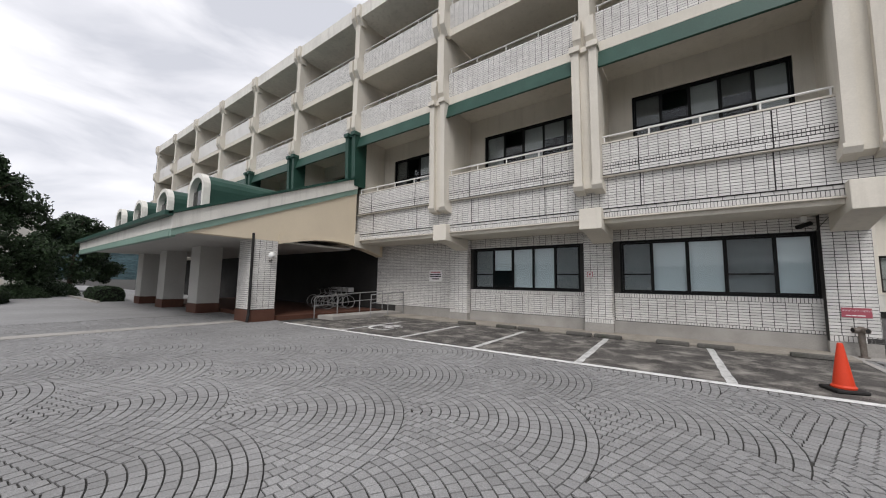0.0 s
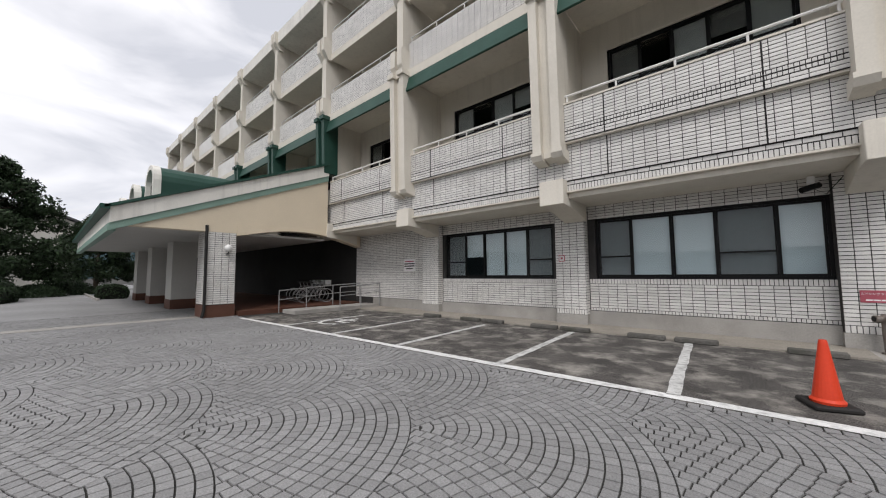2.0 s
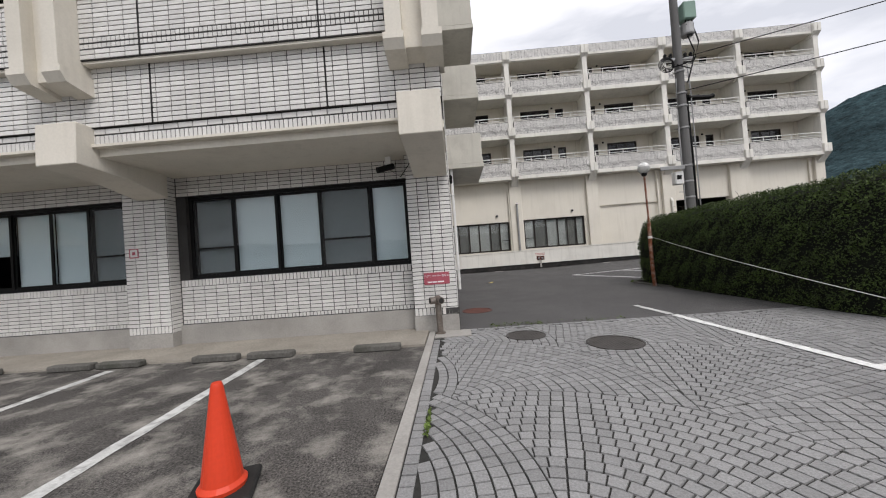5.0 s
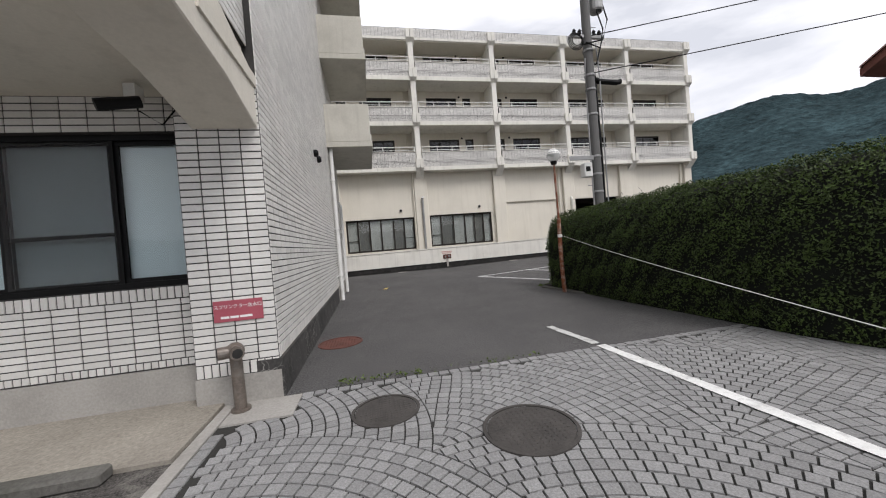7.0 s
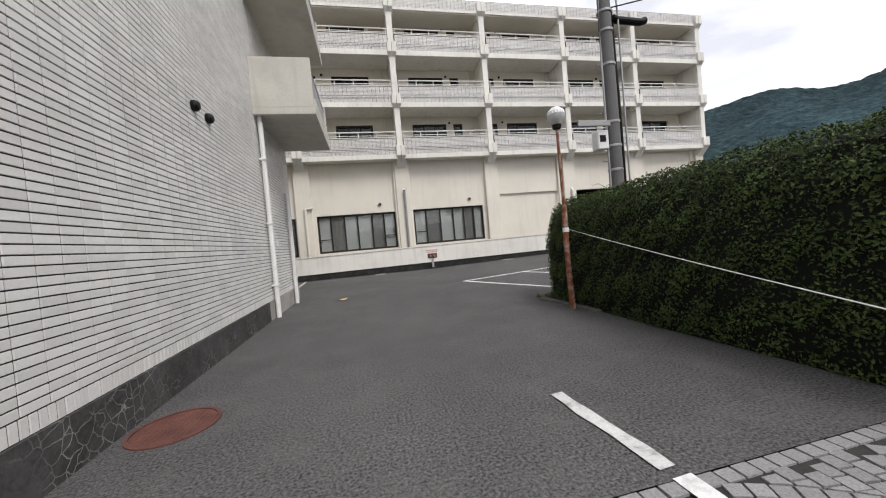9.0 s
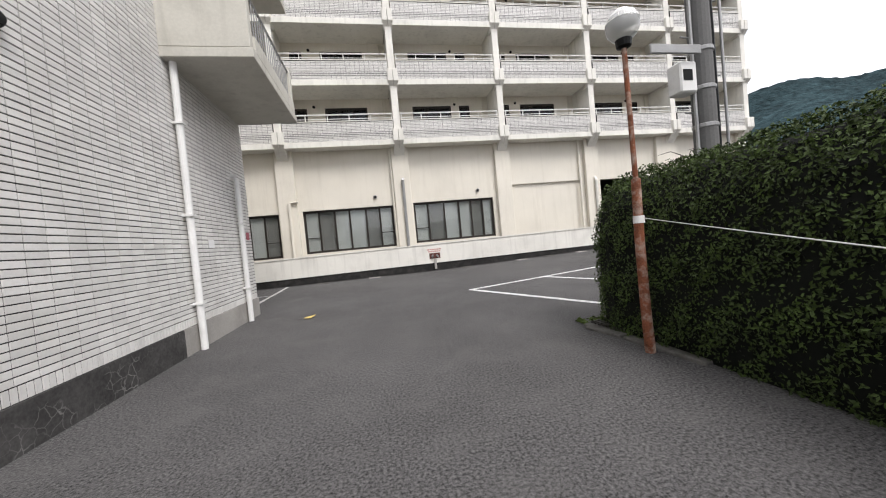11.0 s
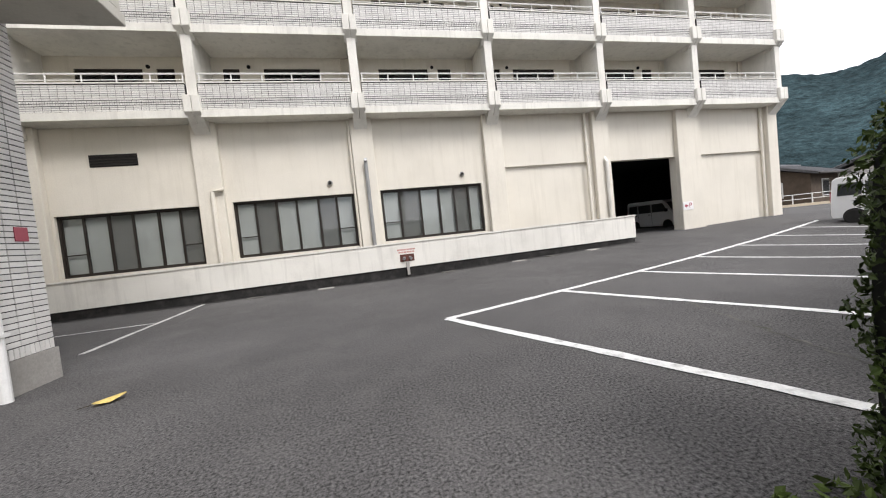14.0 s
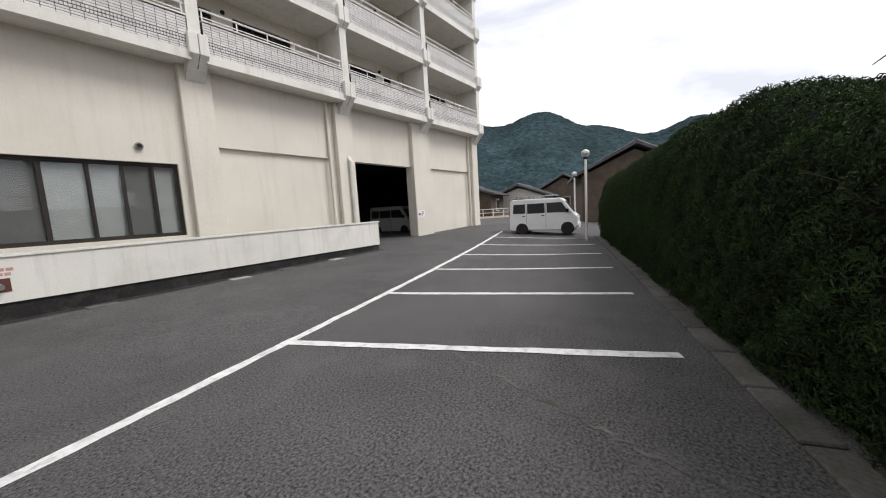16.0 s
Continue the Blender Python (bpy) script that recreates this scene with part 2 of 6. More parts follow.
SAND = mat("sandy_worn_concrete", (0.29, 0.265, 0.225), 0.95, 0.14, 1.4, 40, 0.4, 60, stain=0.6, stain_scale=0.9, stain_col=(0.19, 0.17, 0.145), grain=0.2, grain_scale=30)
BROWNP = mat("brown_weathered_pipe", (0.16, 0.135, 0.115), 0.5, 0.2, 5, 40, 0.1, 50, metal=0.4, stain=0.5, stain_scale=6, stain_col=(0.28, 0.27, 0.25))
FADED = mat("faded_pink_paint", (0.52, 0.30, 0.27), 0.8, 0.1, 4, 40, 0.0)
# Dark concrete: real dirt and wear, plus hedge shade for the kerb stones.
DIRTSHADEC = mat("dirt_and_shade_concrete", (0.11, 0.105, 0.095), 0.95, 0.3, 1.5, 30, 0.4, 60, stain=0.8, stain_scale=1.2, stain_col=(0.04, 0.045, 0.03))
BARK = mat("bark", (0.06, 0.048, 0.036), 0.9, 0.3, 5, 40, 0.5, 30)
GRASS = mat("weed_green", (0.09, 0.13, 0.03), 0.8, 0.3, 5, 40, 0.0, 30, island=0.4)


# ---- mesh helpers ----
def bx(bm, x0, x1, y0, y1, z0, z1):
    v = [bm.verts.new(p) for p in ((x0, y0, z0), (x1, y0, z0), (x1, y1, z0), (x0, y1, z0), (x0, y0, z1), (x1, y0, z1), (x1, y1, z1), (x0, y1, z1))]
    for f in ((3, 2, 1, 0), (4, 5, 6, 7), (0, 1, 5, 4), (1, 2, 6, 5), (2, 3, 7, 6), (3, 0, 4, 7)):
        bm.faces.new([v[i] for i in f])
    return v


def prism(bm, pts, a, b, axis="x"):
    """A polygon of (p, q) pairs, stretched from a to b along an axis."""
    def at(p, q, s):
        return {"x": (s, p, q), "y": (p, s, q), "z": (p, q, s)}[axis]
    lo = [bm.verts.new(at(p, q, a)) for p, q in pts]
    hi = [bm.verts.new(at(p, q, b)) for p, q in pts]
    n = len(pts)
    bm.faces.new(lo)
    bm.faces.new(hi[::-1])
    for i in range(n):
        bm.faces.new((lo[i], hi[i], hi[(i + 1) % n], lo[(i + 1) % n]))
    bmesh.ops.recalc_face_normals(bm, faces=bm.faces)


def tube(bm, pts, r, seg=10, r1=None):
    """A round bar along a line of points."""
    pts = [Vector(p) for p in pts]
    r1 = r if r1 is None else r1
    rings = []
    for i, p in enumerate(pts):
        d = (pts[min(i + 1, len(pts) - 1)] - pts[max(i - 1, 0)]).normalized()
        side = d.orthogonal().normalized() if abs(d.z) < 0.99 else Vector((1, 0, 0))
        up = d.cross(side)
        rr = r + (r1 - r) * i / max(1, len(pts) - 1)
        rings.append([bm.verts.new(p + rr * (math.cos(2 * math.pi * k / seg) * side + math.sin(2 * math.pi * k / seg) * up)) for k in range(seg)])
    for a, b in zip(rings, rings[1:]):
        best = min(range(seg), key=lambda s: (a[0].co - b[s].co).length)
        for k in range(seg):
            bm.faces.new((a[k], a[(k + 1) % seg], b[(k + 1 + best) % seg], b[(k + best) % seg]))
    bm.faces.new(rings[0][::-1])
    bm.faces.new(rings[-1])
    bmesh.ops.recalc_face_normals(bm, faces=bm.faces)


def lathe(bm, prof, seg=20, centre=(0, 0, 0)):
    """A turned shape from (radius, height) pairs."""
    cx, cy, cz = centre
    rings = [[bm.verts.new((cx + max(r, 1e-4) * math.cos(2 * math.pi * k / seg), cy + max(r, 1e-4) * math.sin(2 * math.pi * k / seg), cz + z)) for k in range(seg)] for r, z in prof]
    for a, b in zip(rings, rings[1:]):
        for k in range(seg):
            bm.faces.new((a[k], a[(k + 1) % seg], b[(k + 1) % seg], b[k]))
    bm.faces.new(rings[0][::-1])
    bm.faces.new(rings[-1])
    bmesh.ops.recalc_face_normals(bm, faces=bm.faces)


def part(name, bm, material, parent=None, label="", smooth=False, bevel=0.0, m=None):
    me = bpy.data.meshes.new(name)
    if bevel:
        bmesh.ops.bevel(bm, geom=[e for e in bm.edges], offset=bevel, segments=1, affect="EDGES")
    if m is not None:
        bm.transform(m)
    bm.to_mesh(me)
    bm.free()
    me.materials.append(material)
    if smooth:
        for p in me.polygons:
            p.use_smooth = True
    ob = new(name, me)
    if parent is not None:
        ob.parent = parent
    if label:
        ob["label"] = label
    return ob


def boxpart(name, dims, material, parent=None, label="", bevel=0.0):
    bm = bmesh.new()
    bx(bm, *dims)
    return part(name, bm, material, parent, label, bevel=bevel)


def thing(name, label, category, m=None, group="", kind=""):
    ob = new(name)
    ob.empty_display_size = 0.2
    if m is not None:
        ob.matrix_world = m
    return tagged(ob, label, category, group, kind)


def joined(name, verts, faces, material, parent=None, label="", kind=""):
    me = bpy.data.meshes.new(name)
    me.from_pydata(verts, [], faces)
    me.materials.append(material)
    ob = new(name, me)
    if parent is not None:
        ob.parent = parent
    if label:
        ob["label"] = label
    if kind:
        ob["kind"] = kind
    return ob


def smooth01(a, b, x):
    t = min(1.0, max(0.0, (x - a) / (b - a)))
    return t * t * (3 - 2 * t)


def zg(x, y):
    """Height of the ground: the far lot climbs gently towards the far corner."""
    return 0.03 * max(0.0, min(x, 30) - 4) * smooth01(13, 23, y)


# ---- ground ----
def sheet(name, xs, ys, material, dz, label, category, zfun=zg):
    verts = [(x, y, zfun(x, y) + dz) for y in ys for x in xs]
    nx = len(xs)
    faces = [(j * nx + i, j * nx + i + 1, (j + 1) * nx + i + 1, (j + 1) * nx + i) for j in range(len(ys) - 1) for i in range(nx - 1)]
    return tagged(joined(name, verts, faces, material), label, category, kind="structure")


def span(a, b, n):
    return [a + (b - a) * i / n for i in range(n + 1)]


sheet("ground", [-3000, -400, -80] + span(-50, 50, 50) + [80, 400, 3000], [-3000, -400, -60] + span(-40, 60, 50) + [90, 400, 3000],
      DIRT, -0.035, "dark earth that lies under all paving", "ground")
sheet("road", span(-12, 46, 58), span(3.118, 46, 43), ASPH, 0.0, "dark grey asphalt of the back parking lot", "road")
sheet("driveway", span(-95, -22.3, 20), span(-30, 3.2, 10), SETT, -0.004, "grey paved driveway sloping past the entrance porch", "driveway")
BED = mat("joint_sand", (0.036, 0.035, 0.032), 0.95, 0.25, 0.6, 40, 0.3, 60)
sheet("joint_bed", span(-22.2, 9.5, 12), span(-15.5, 3.115, 8), BED, -0.011, "dark sandy joints between the setts", "pavement", zfun=lambda x, y: 0.0)
bm = bmesh.new()
prism(bm, [(-17.2, -2.3), (-2.48, -1.84), (-2.48, 2.1), (-17.2, 2.1)], -0.06, 0.0, "z")
tagged(part("parking_pavement", bm, LOT), "worn dark asphalt of the front parking bays", "parking lot", kind="structure")
bm = bmesh.new()
bx(bm, -17.0, -2.48, 2.1, 3.4, -0.06, 0.035)
tagged(part("apron", bm, SAND), "pale worn concrete apron along the building foot", "apron", kind="structure")
bm = bmesh.new()
bx(bm, -2.47, -2.36, -1.84, 3.08, -0.06, 0.012)
tagged(part("kerb_strip", bm, CONC, bevel=0.006), "flat concrete kerb strip beside the parking bays", "kerb", kind="structure")
bm = bmesh.new()
bx(bm, -2.35, -1.72, 2.6, 3.09, -0.06, 0.006)
tagged(part("corner_slab", bm, CONC), "stained concrete patch at the building corner", "pavement", kind="structure")


def stripe(name, pts, width, material, label, category="road marking", group="", dz=0.006, wob=0.012):
    """A painted line on the ground, with slightly ragged sides."""
    rnd = random.Random(int(abs(pts[0][0] * 131 + pts[0][1] * 17)))
    verts, faces = [], []
    (ax, ay), (bx_, by) = pts
    ln = math.hypot(bx_ - ax, by - ay)
    n = max(4, int(ln / 0.18))
    nx, ny = -(by - ay) / ln, (bx_ - ax) / ln
    for i in range(n + 1):
        s = i / n
        cx, cy = ax + (bx_ - ax) * s, ay + (by - ay) * s
        for sd in (-1, 1):
            w = width / 2 + rnd.uniform(-wob, wob)
            x, y = cx + nx * w * sd, cy + ny * w * sd
            verts.append((x, y, zg(x, y) + dz))
    for i in range(n):
        faces.append((2 * i, 2 * i + 1, 2 * i + 3, 2 * i + 2))
    return tagged(joined(name, verts, faces, material), label, category, group)


# front bays
stripe("parking_line", [(-17.1, -2.2), (-2.5, -1.74)], 0.17, PAINT, "long white painted line closing the front bays")
for x, far in ((-4.76, 1.95), (-7.08, 1.85), (-9.45, 1.6), (-11.75, 1.3), (-14.1, 0.9)):
    stripe("parking_line", [(x, -1.68 + 0.032 * (x + 2.5)), (x - 0.22, far)], 0.14, PAINTOLD, "worn white bay line on old asphalt", group="front bay lines")
# back lot
LD = Vector((0.952, 0.305)).normalized()
LC = [(3.5 + 2.56 * k, 13.05 + 0.79 * k) for k in range(8)]
LR = [(5.42 + 2.49 * k, 8.82 + 0.8 * k) for k in range(7)]
stripe("parking_line", [LC[0], LC[-1]], 0.14, PAINT, "long white painted line along the back parking bays")
for a, b in zip(LC, LR):
    stripe("parking_line", [a, b], 0.14, PAINT, "white painted bay line on dark asphalt", group="back bay lines", dz=0.009)
stripe("parking_line", [(-2.57, 14.65), (-2.8, 19.85)], 0.12, PAINTOLD, "worn white line beside the wing wall")
stripe("parking_line", [(-2.76, 17.15), (-6.5, 17.2)], 0.1, PAINTOLD, "faint white line on asphalt")
stripe("parking_line", [(1.86, 4.3), (1.95, 3.2)], 0.12, PAINTOLD, "worn white line running onto the asphalt", dz=0.012)
stripe("parking_line", [(1.95, 3.12), (2.08, 0.12)], 0.13, PAINT, "white painted line across the paved forecourt", dz=0.012)
stripe("parking_line", [(2.02, 0.2), (4.4, 0.14)], 0.13, PAINT, "white painted cross line on the paved forecourt", dz=0.014)


# ---- tiled walls ----
TW, TH, GAP = 0.2275, 0.075, 0.0105
SINGLE = {}


def tile_mesh(w, h, d):
    key = (round(w, 3), round(h, 3), d)
    if key not in SINGLE:
        bm = bmesh.new()
        c = 0.003
        lo = [bm.verts.new(p) for p in ((0, 0, 0), (w, 0, 0), (w, 0, h), (0, 0, h))]
        hi = [bm.verts.new(p) for p in ((c, -d, c), (w - c, -d, c), (w - c, -d, h - c), (c, -d, h - c))]
        bm.faces.new(hi)
        for i in range(4):
            bm.faces.new((lo[i], lo[(i + 1) % 4], hi[(i + 1) % 4], hi[i]))
        me = bpy.data.meshes.new("tile")
        bm.to_mesh(me)
        bm.free()
        me.materials.append(TILEO)
        SINGLE[key] = me
    return SINGLE[key]


PENDING = []


def tiles(parent, m, width, height, holes=(), rows=None, tw=TW, th=TH, single=None):
    """Queues tiles over a face: local x along, z up, tiles stand out to local -y. single: a stretch (x0, x1, z0, z1) laid as parts."""
    PENDING.append((parent, m, width, height, tuple(holes), tw, th, single))


def lay_tiles():
    for parent, m, width, height, holes, tw, th, single in PENDING:
        nx, nz = max(1, round(width / tw)), max(1, round(height / th))
        pw, ph = width / nx, height / nz
        w, h, c, d = pw - GAP, ph - GAP, 0.003, 0.009
        verts, faces, count = [], [], 0
        rnd = random.Random(nx * 100 + nz)
        for k in range(nz):
            for i in range(nx):
                x, z = i * pw + GAP / 2, k * ph + GAP / 2
                if any(a < x + w / 2 < b and c0 < z + h / 2 < c1 for a, b, c0, c1 in holes):
                    continue
                if single and count < 290 and single[0] <= x <= single[1] and single[2] <= z <= single[3]:
                    ob = new("tile", tile_mesh(w, h, d))
                    ob.parent = parent
                    ob.matrix_world = m @ Matrix.Translation((x, rnd.uniform(-0.0012, 0.0012), z))
                    count += 1
                    continue
                e = d + rnd.uniform(-0.0012, 0.0012)
                n = len(verts)
                verts += [m @ Vector(p) for p in ((x, 0, z), (x + w, 0, z), (x + w, 0, z + h), (x, 0, z + h), (x + c, -e, z + c), (x + w - c, -e, z + c), (x + w - c, -e, z + h - c), (x + c, -e, z + h - c))]
                faces += [(n + 4, n + 5, n + 6, n + 7), (n, n + 1, n + 5, n + 4), (n + 1, n + 2, n + 6, n + 5), (n + 2, n + 3, n + 7, n + 6), (n + 3, n, n + 4, n + 7)]
        if verts:
            joined("tiling", verts, faces, TILE, parent, kind="stuff")


def face(x, y, z, turn=0):
    """A tiled face's frame: turn 0 looks to -y, 90 to +x, -90 to -x."""
    return pose(x, y, z, 0, 0, turn)


# ---- the near wing: ground floor ----
PILX = [-2.32, -7.77, -13.2]
wall_a = thing("wall_south", "white stack-bonded tile wall of the near wing", "wall", kind="structure")
bm = bmesh.new()
WINA = [(-7.15, -2.72), (-12.65, -8.37)]
ZS, ZT = 1.28, 2.93
# wall body behind the tiles, with openings cut through it
bx(bm, -18.4, -12.9, 3.36, 3.75, 0.0, 3.4)
bx(bm, -12.9, -1.92, 3.36, 3.75, 0.0, ZS)
bx(bm, -12.9, -1.92, 3.36, 3.75, ZT, 3.4)
bx(bm, -12.9, WINA[1][0], 3.36, 3.75, ZS, ZT)
bx(bm, WINA[1][1], WINA[0][0], 3.36, 3.75, ZS, ZT)
bx(bm, WINA[0][1], -1.92, 3.36, 3.75, ZS, ZT)
part("wall_body", bm, GROUT, wall_a)
bm = bmesh.new()
bx(bm, -17.0, -1.93, 3.30, 3.36, 0.0, 0.40)
part("plinth", bm, CONC, wall_a, "stained concrete plinth")
tiles(wall_a, face(-12.76, 3.36, 0.41), 4.55, 0.08, tw=0.07, th=0.08)
tiles(wall_a, face(-7.33, 3.36, 0.41), 4.64, 0.08, tw=0.07, th=0.08)
for a, b in ((-12.76, -8.21), (-7.33, -2.69)):
    tiles(wall_a, face(a, 3.36, 0.49), b - a, ZS - 0.14 - 0.49, single=(0, 9, 0, 0.7) if b > -3 else None)
    tiles(wall_a, face(a, 3.36, ZS - 0.14), b - a, 0.135, tw=0.07, th=0.135)
    tiles(wall_a, face(a, 3.36, ZT), b - a, 3.3 - ZT)
tiles(wall_a, face(-18.4, 3.36, 0.41), 18.4 - 13.64, 2.9)
for k, x in enumerate(PILX):
    w = 0.84 if k else 0.8
    p = part("pillar", (lambda b: (bx(b, x - w / 2, x + w / 2, 3.1, 3.36, 0.0, 3.3), b)[1])(bmesh.new()), GROUT, wall_a)
    bm = bmesh.new()
    bx(bm, x - w / 2 - 0.012, x + w / 2 + 0.012, 3.085, 3.36, 0.0, 0.30)
    part("pillar_base", bm, CONC, wall_a)
    tiles(wall_a, face(x - w / 2, 3.1, 0.30), w, 0.14, tw=0.07, th=0.14)
    tiles(wall_a, face(x - w / 2, 3.1, 0.44), w, 2.86, single=(0, 1, 0, 2.3) if k == 0 else None)
    if k:
        tiles(wall_a, face(x + w / 2, 3.1, 0.30, 90), 0.26, 3.0, tw=0.26)


def sliding_window(name, x0, x1, y, z0, z1, panes, frame_mat, glass, label, parent_kind="structure", back=None, depth=0.1, bars=(), blinds=(), m=None, blind_mat=None, screens=()):
    """A framed window in the plane y, looking to -y: frame, sashes, panes, and blinds behind."""
    w = thing(name, label, "window", kind=parent_kind)
    t = 0.06
    bm = bmesh.new()
    bx(bm, x0, x1, y, y + depth, z0, z0 + t)
    bx(bm, x0, x1, y, y + depth, z1 - t, z1)
    bx(bm, x0, x0 + t, y, y + depth, z0 + t, z1 - t)
    bx(bm, x1 - t, x1, y, y + depth, z0 + t, z1 - t)
    part("window_frame", bm, frame_mat, w, m=m)
    edges = [x0 + t + (x1 - x0 - 2 * t) * p for p in panes]
    for i, (a, b) in enumerate(zip(edges, edges[1:])):
        dy = 0.02 if i % 2 else 0.05
        sw = 0.045
        bm = bmesh.new()
        bx(bm, a - 0.01, a + sw, y + dy, y + dy + 0.025, z0 + t, z1 - t)
        bx(bm, b - sw, b + 0.01, y + dy, y + dy + 0.025, z0 + t, z1 - t)
        bx(bm, a + sw, b - sw, y + dy, y + dy + 0.025, z0 + t, z0 + t + sw)
        bx(bm, a + sw, b - sw, y + dy, y + dy + 0.025, z1 - t - sw, z1 - t)
        if i in bars:
            zz = z0 + (z1 - z0) * 0.36
            bx(bm, a + sw, b - sw, y + dy, y + dy + 0.025, zz - 0.02, zz + 0.02)
        part("sash", bm, frame_mat, w, m=m)
        bm = bmesh.new()
        bx(bm, a + sw, b - sw, y + dy + 0.01, y + dy + 0.016, z0 + t + sw, z1 - t - sw)
        g = part("pane", bm, glass, w, m=m)
        g.visible_shadow = False
        if i in screens:
            bm = bmesh.new()
            bx(bm, a + 0.02, b - 0.02, y + 0.004, y + 0.008, z0 + t + 0.02, z1 - t - 0.02)
            part("insect_screen", bm, SCREEN, w, m=m).visible_shadow = False
        for j, lo in blinds:
            if j == i:
                bm = bmesh.new()
                bx(bm, a + 0.02, b - 0.02, y + 0.12, y + 0.13, z0 + t + (z1 - z0) * lo, z1 - t)
                part("blind", bm, (CURTD if (i * 7 + int(abs(x0) * 3)) % 3 == 1 else CURT) if blind_mat is CURT else BLIND, w, m=m)
    return w


sliding_window("window_1", -7.15, -2.72, 3.44, ZS, ZT, (0, 0.19, 0.40, 0.60, 0.835, 1.0), BLACKAL, GLASS,
               "black aluminium office window with pale blinds behind", bars=(0, 3), blinds=((0, 0.0), (1, 0.0), (2, 0.0), (3, 0.0), (4, 0.0)), screens=(0, 3))
sliding_window("window_2", -12.65, -8.37, 3.44, ZS, ZT, (0, 0.2, 0.4, 0.6, 0.8, 1.0), BLACKAL, GLASS,
               "black aluminium office window with half-drawn pale blinds", bars=(0, 4), blinds=((0, 0.0), (1, 0.42), (2, 0.0), (3, 0.0), (4, 0.0)), screens=(0, 4))
# rooms behind: near-black walls carry the indoor shade in their colour
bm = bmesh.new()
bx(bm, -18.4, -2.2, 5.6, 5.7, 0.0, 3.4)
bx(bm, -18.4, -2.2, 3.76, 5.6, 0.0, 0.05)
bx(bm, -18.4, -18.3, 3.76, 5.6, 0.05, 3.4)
tagged(part("room_wall", bm, UNLIT), "near-black office walls, indoor gloom put in their colour", "wall", kind="structure")

# ---- side wall of the near wing ----
XS, YE, ZR = -1.92, 13.3, 15.3
side = thing("wall_east", "tall white tiled side wall of the near wing", "wall", kind="structure")
bm = bmesh.new()
bx(bm, XS - 0.3, XS, 3.115, YE, 0.42, ZR)
part("wall_body", bm, GROUT, side)
bm = bmesh.new()
bx(bm, XS - 0.3, XS + 0.03, 3.09, 9.9, -0.05, 0.42)
part("plinth", bm, SOOT, side, "blackened, cracked concrete plinth")
boxpart("plinth", (XS - 0.3, XS + 0.03, 9.9, YE + 0.02, -0.05, 0.42), CONC, side, "pale concrete plinth")
tiles(side, face(XS, 3.1, 0.42, 90), YE - 3.1, 0.14, tw=0.07, th=0.14)
tiles(side, face(XS, 3.1, 0.56, 90), YE - 3.1, ZR - 0.56, single=(0.2, 2.9, 0.5, 2.2))
bm = bmesh.new()
bx(bm, -24, XS - 0.02, YE - 0.3, YE, 0.0, ZR)
tagged(part("wall_north", bm, BWALL), "ivory rendered back wall of the near wing", "wall", kind="structure")

# ---- the near wing: overhanging storeys ----
COLX = [-2.25, -7.58, -13.05, -18.3, -23.6, -28.9, -34.2, -39.5, -44.8, -50.1]
bm = bmesh.new()
bx(bm, -51, -1.92, 1.85, 3.36, 3.3, 3.42)
tagged(part("overhang_soffit", bm, CREAM), "cream painted underside of the overhang", "ceiling", kind="structure")
up = thing("upper_wall", "cream rendered wall behind the balconies", "wall", kind="structure")
bm = bmesh.new()
bx(bm, -51, -2.2, 3.3, 3.6, 3.42, 6.05)
bx(bm, -51, -2.2, 3.3, 3.6, 7.62, 14.9)
bx(bm, -2.9, -2.2, 3.3, 3.6, 6.05, 7.62)
for k, x in enumerate(COLX[:-1]):
    bx(bm, COLX[k + 1] - 0.35, COLX[k + 1] + 0.95, 3.3, 3.6, 6.05, 7.62)
part("wall_body", bm, CREAM, up)
# Backing walls painted near-black to give the unlit storeys their shade.
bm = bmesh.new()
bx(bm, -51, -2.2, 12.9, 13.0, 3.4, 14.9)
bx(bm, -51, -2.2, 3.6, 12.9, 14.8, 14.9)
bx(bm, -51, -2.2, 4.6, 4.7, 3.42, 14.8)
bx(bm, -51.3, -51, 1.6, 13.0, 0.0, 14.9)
part("inner_wall", bm, UNLIT, up)


def spandrel(k):
    """The tiled band and balcony parapet of the second floor in one bay, with its rail."""
    xr, xl = COLX[k] - 0.36, COLX[k + 1] + 0.36
    if k == 0:
        xr = -2.6
    t = thing("balcony", "white tiled balcony parapet with a white pipe rail", "balcony", group="second floor balconies")
    boxpart("band", (COLX[k + 1], COLX[k] + (0.33 if k == 0 else 0), 1.75, 1.95, 3.72, 4.62), GROUT, t)
    if k == 0:
        boxpart("band_end", (-2.5, -1.99, 1.955, 3.1, 3.72, 4.62), GROUT, t)
        boxpart("band_end_foot", (-2.5, -2.03, 1.955, 3.1, 3.43, 3.72), CREAM, t)
        tiles(t, face(-1.99, 1.75, 3.72, 90), 1.35, 0.9)
    boxpart("lower_band", (xl - 0.1, xr + 0.1, 1.79, 1.95, 3.46, 3.72), GROUT, t)
    boxpart("parapet", (xl, xr, 1.60, 1.80, 4.66, 5.58), GROUT, t)
    boxpart("slab", (COLX[k + 1], COLX[k], 1.62, 3.3, 4.62, 4.66), CREAM, t)
    boxpart("coping", (xl, xr, 1.57, 1.83, 5.58, 5.62), CREAM, t)
    boxpart("drip_ledge", (xl - 0.1, xr + 0.1, 1.73, 3.3, 3.42, 3.46), CREAM, t)
    return t, xl, xr


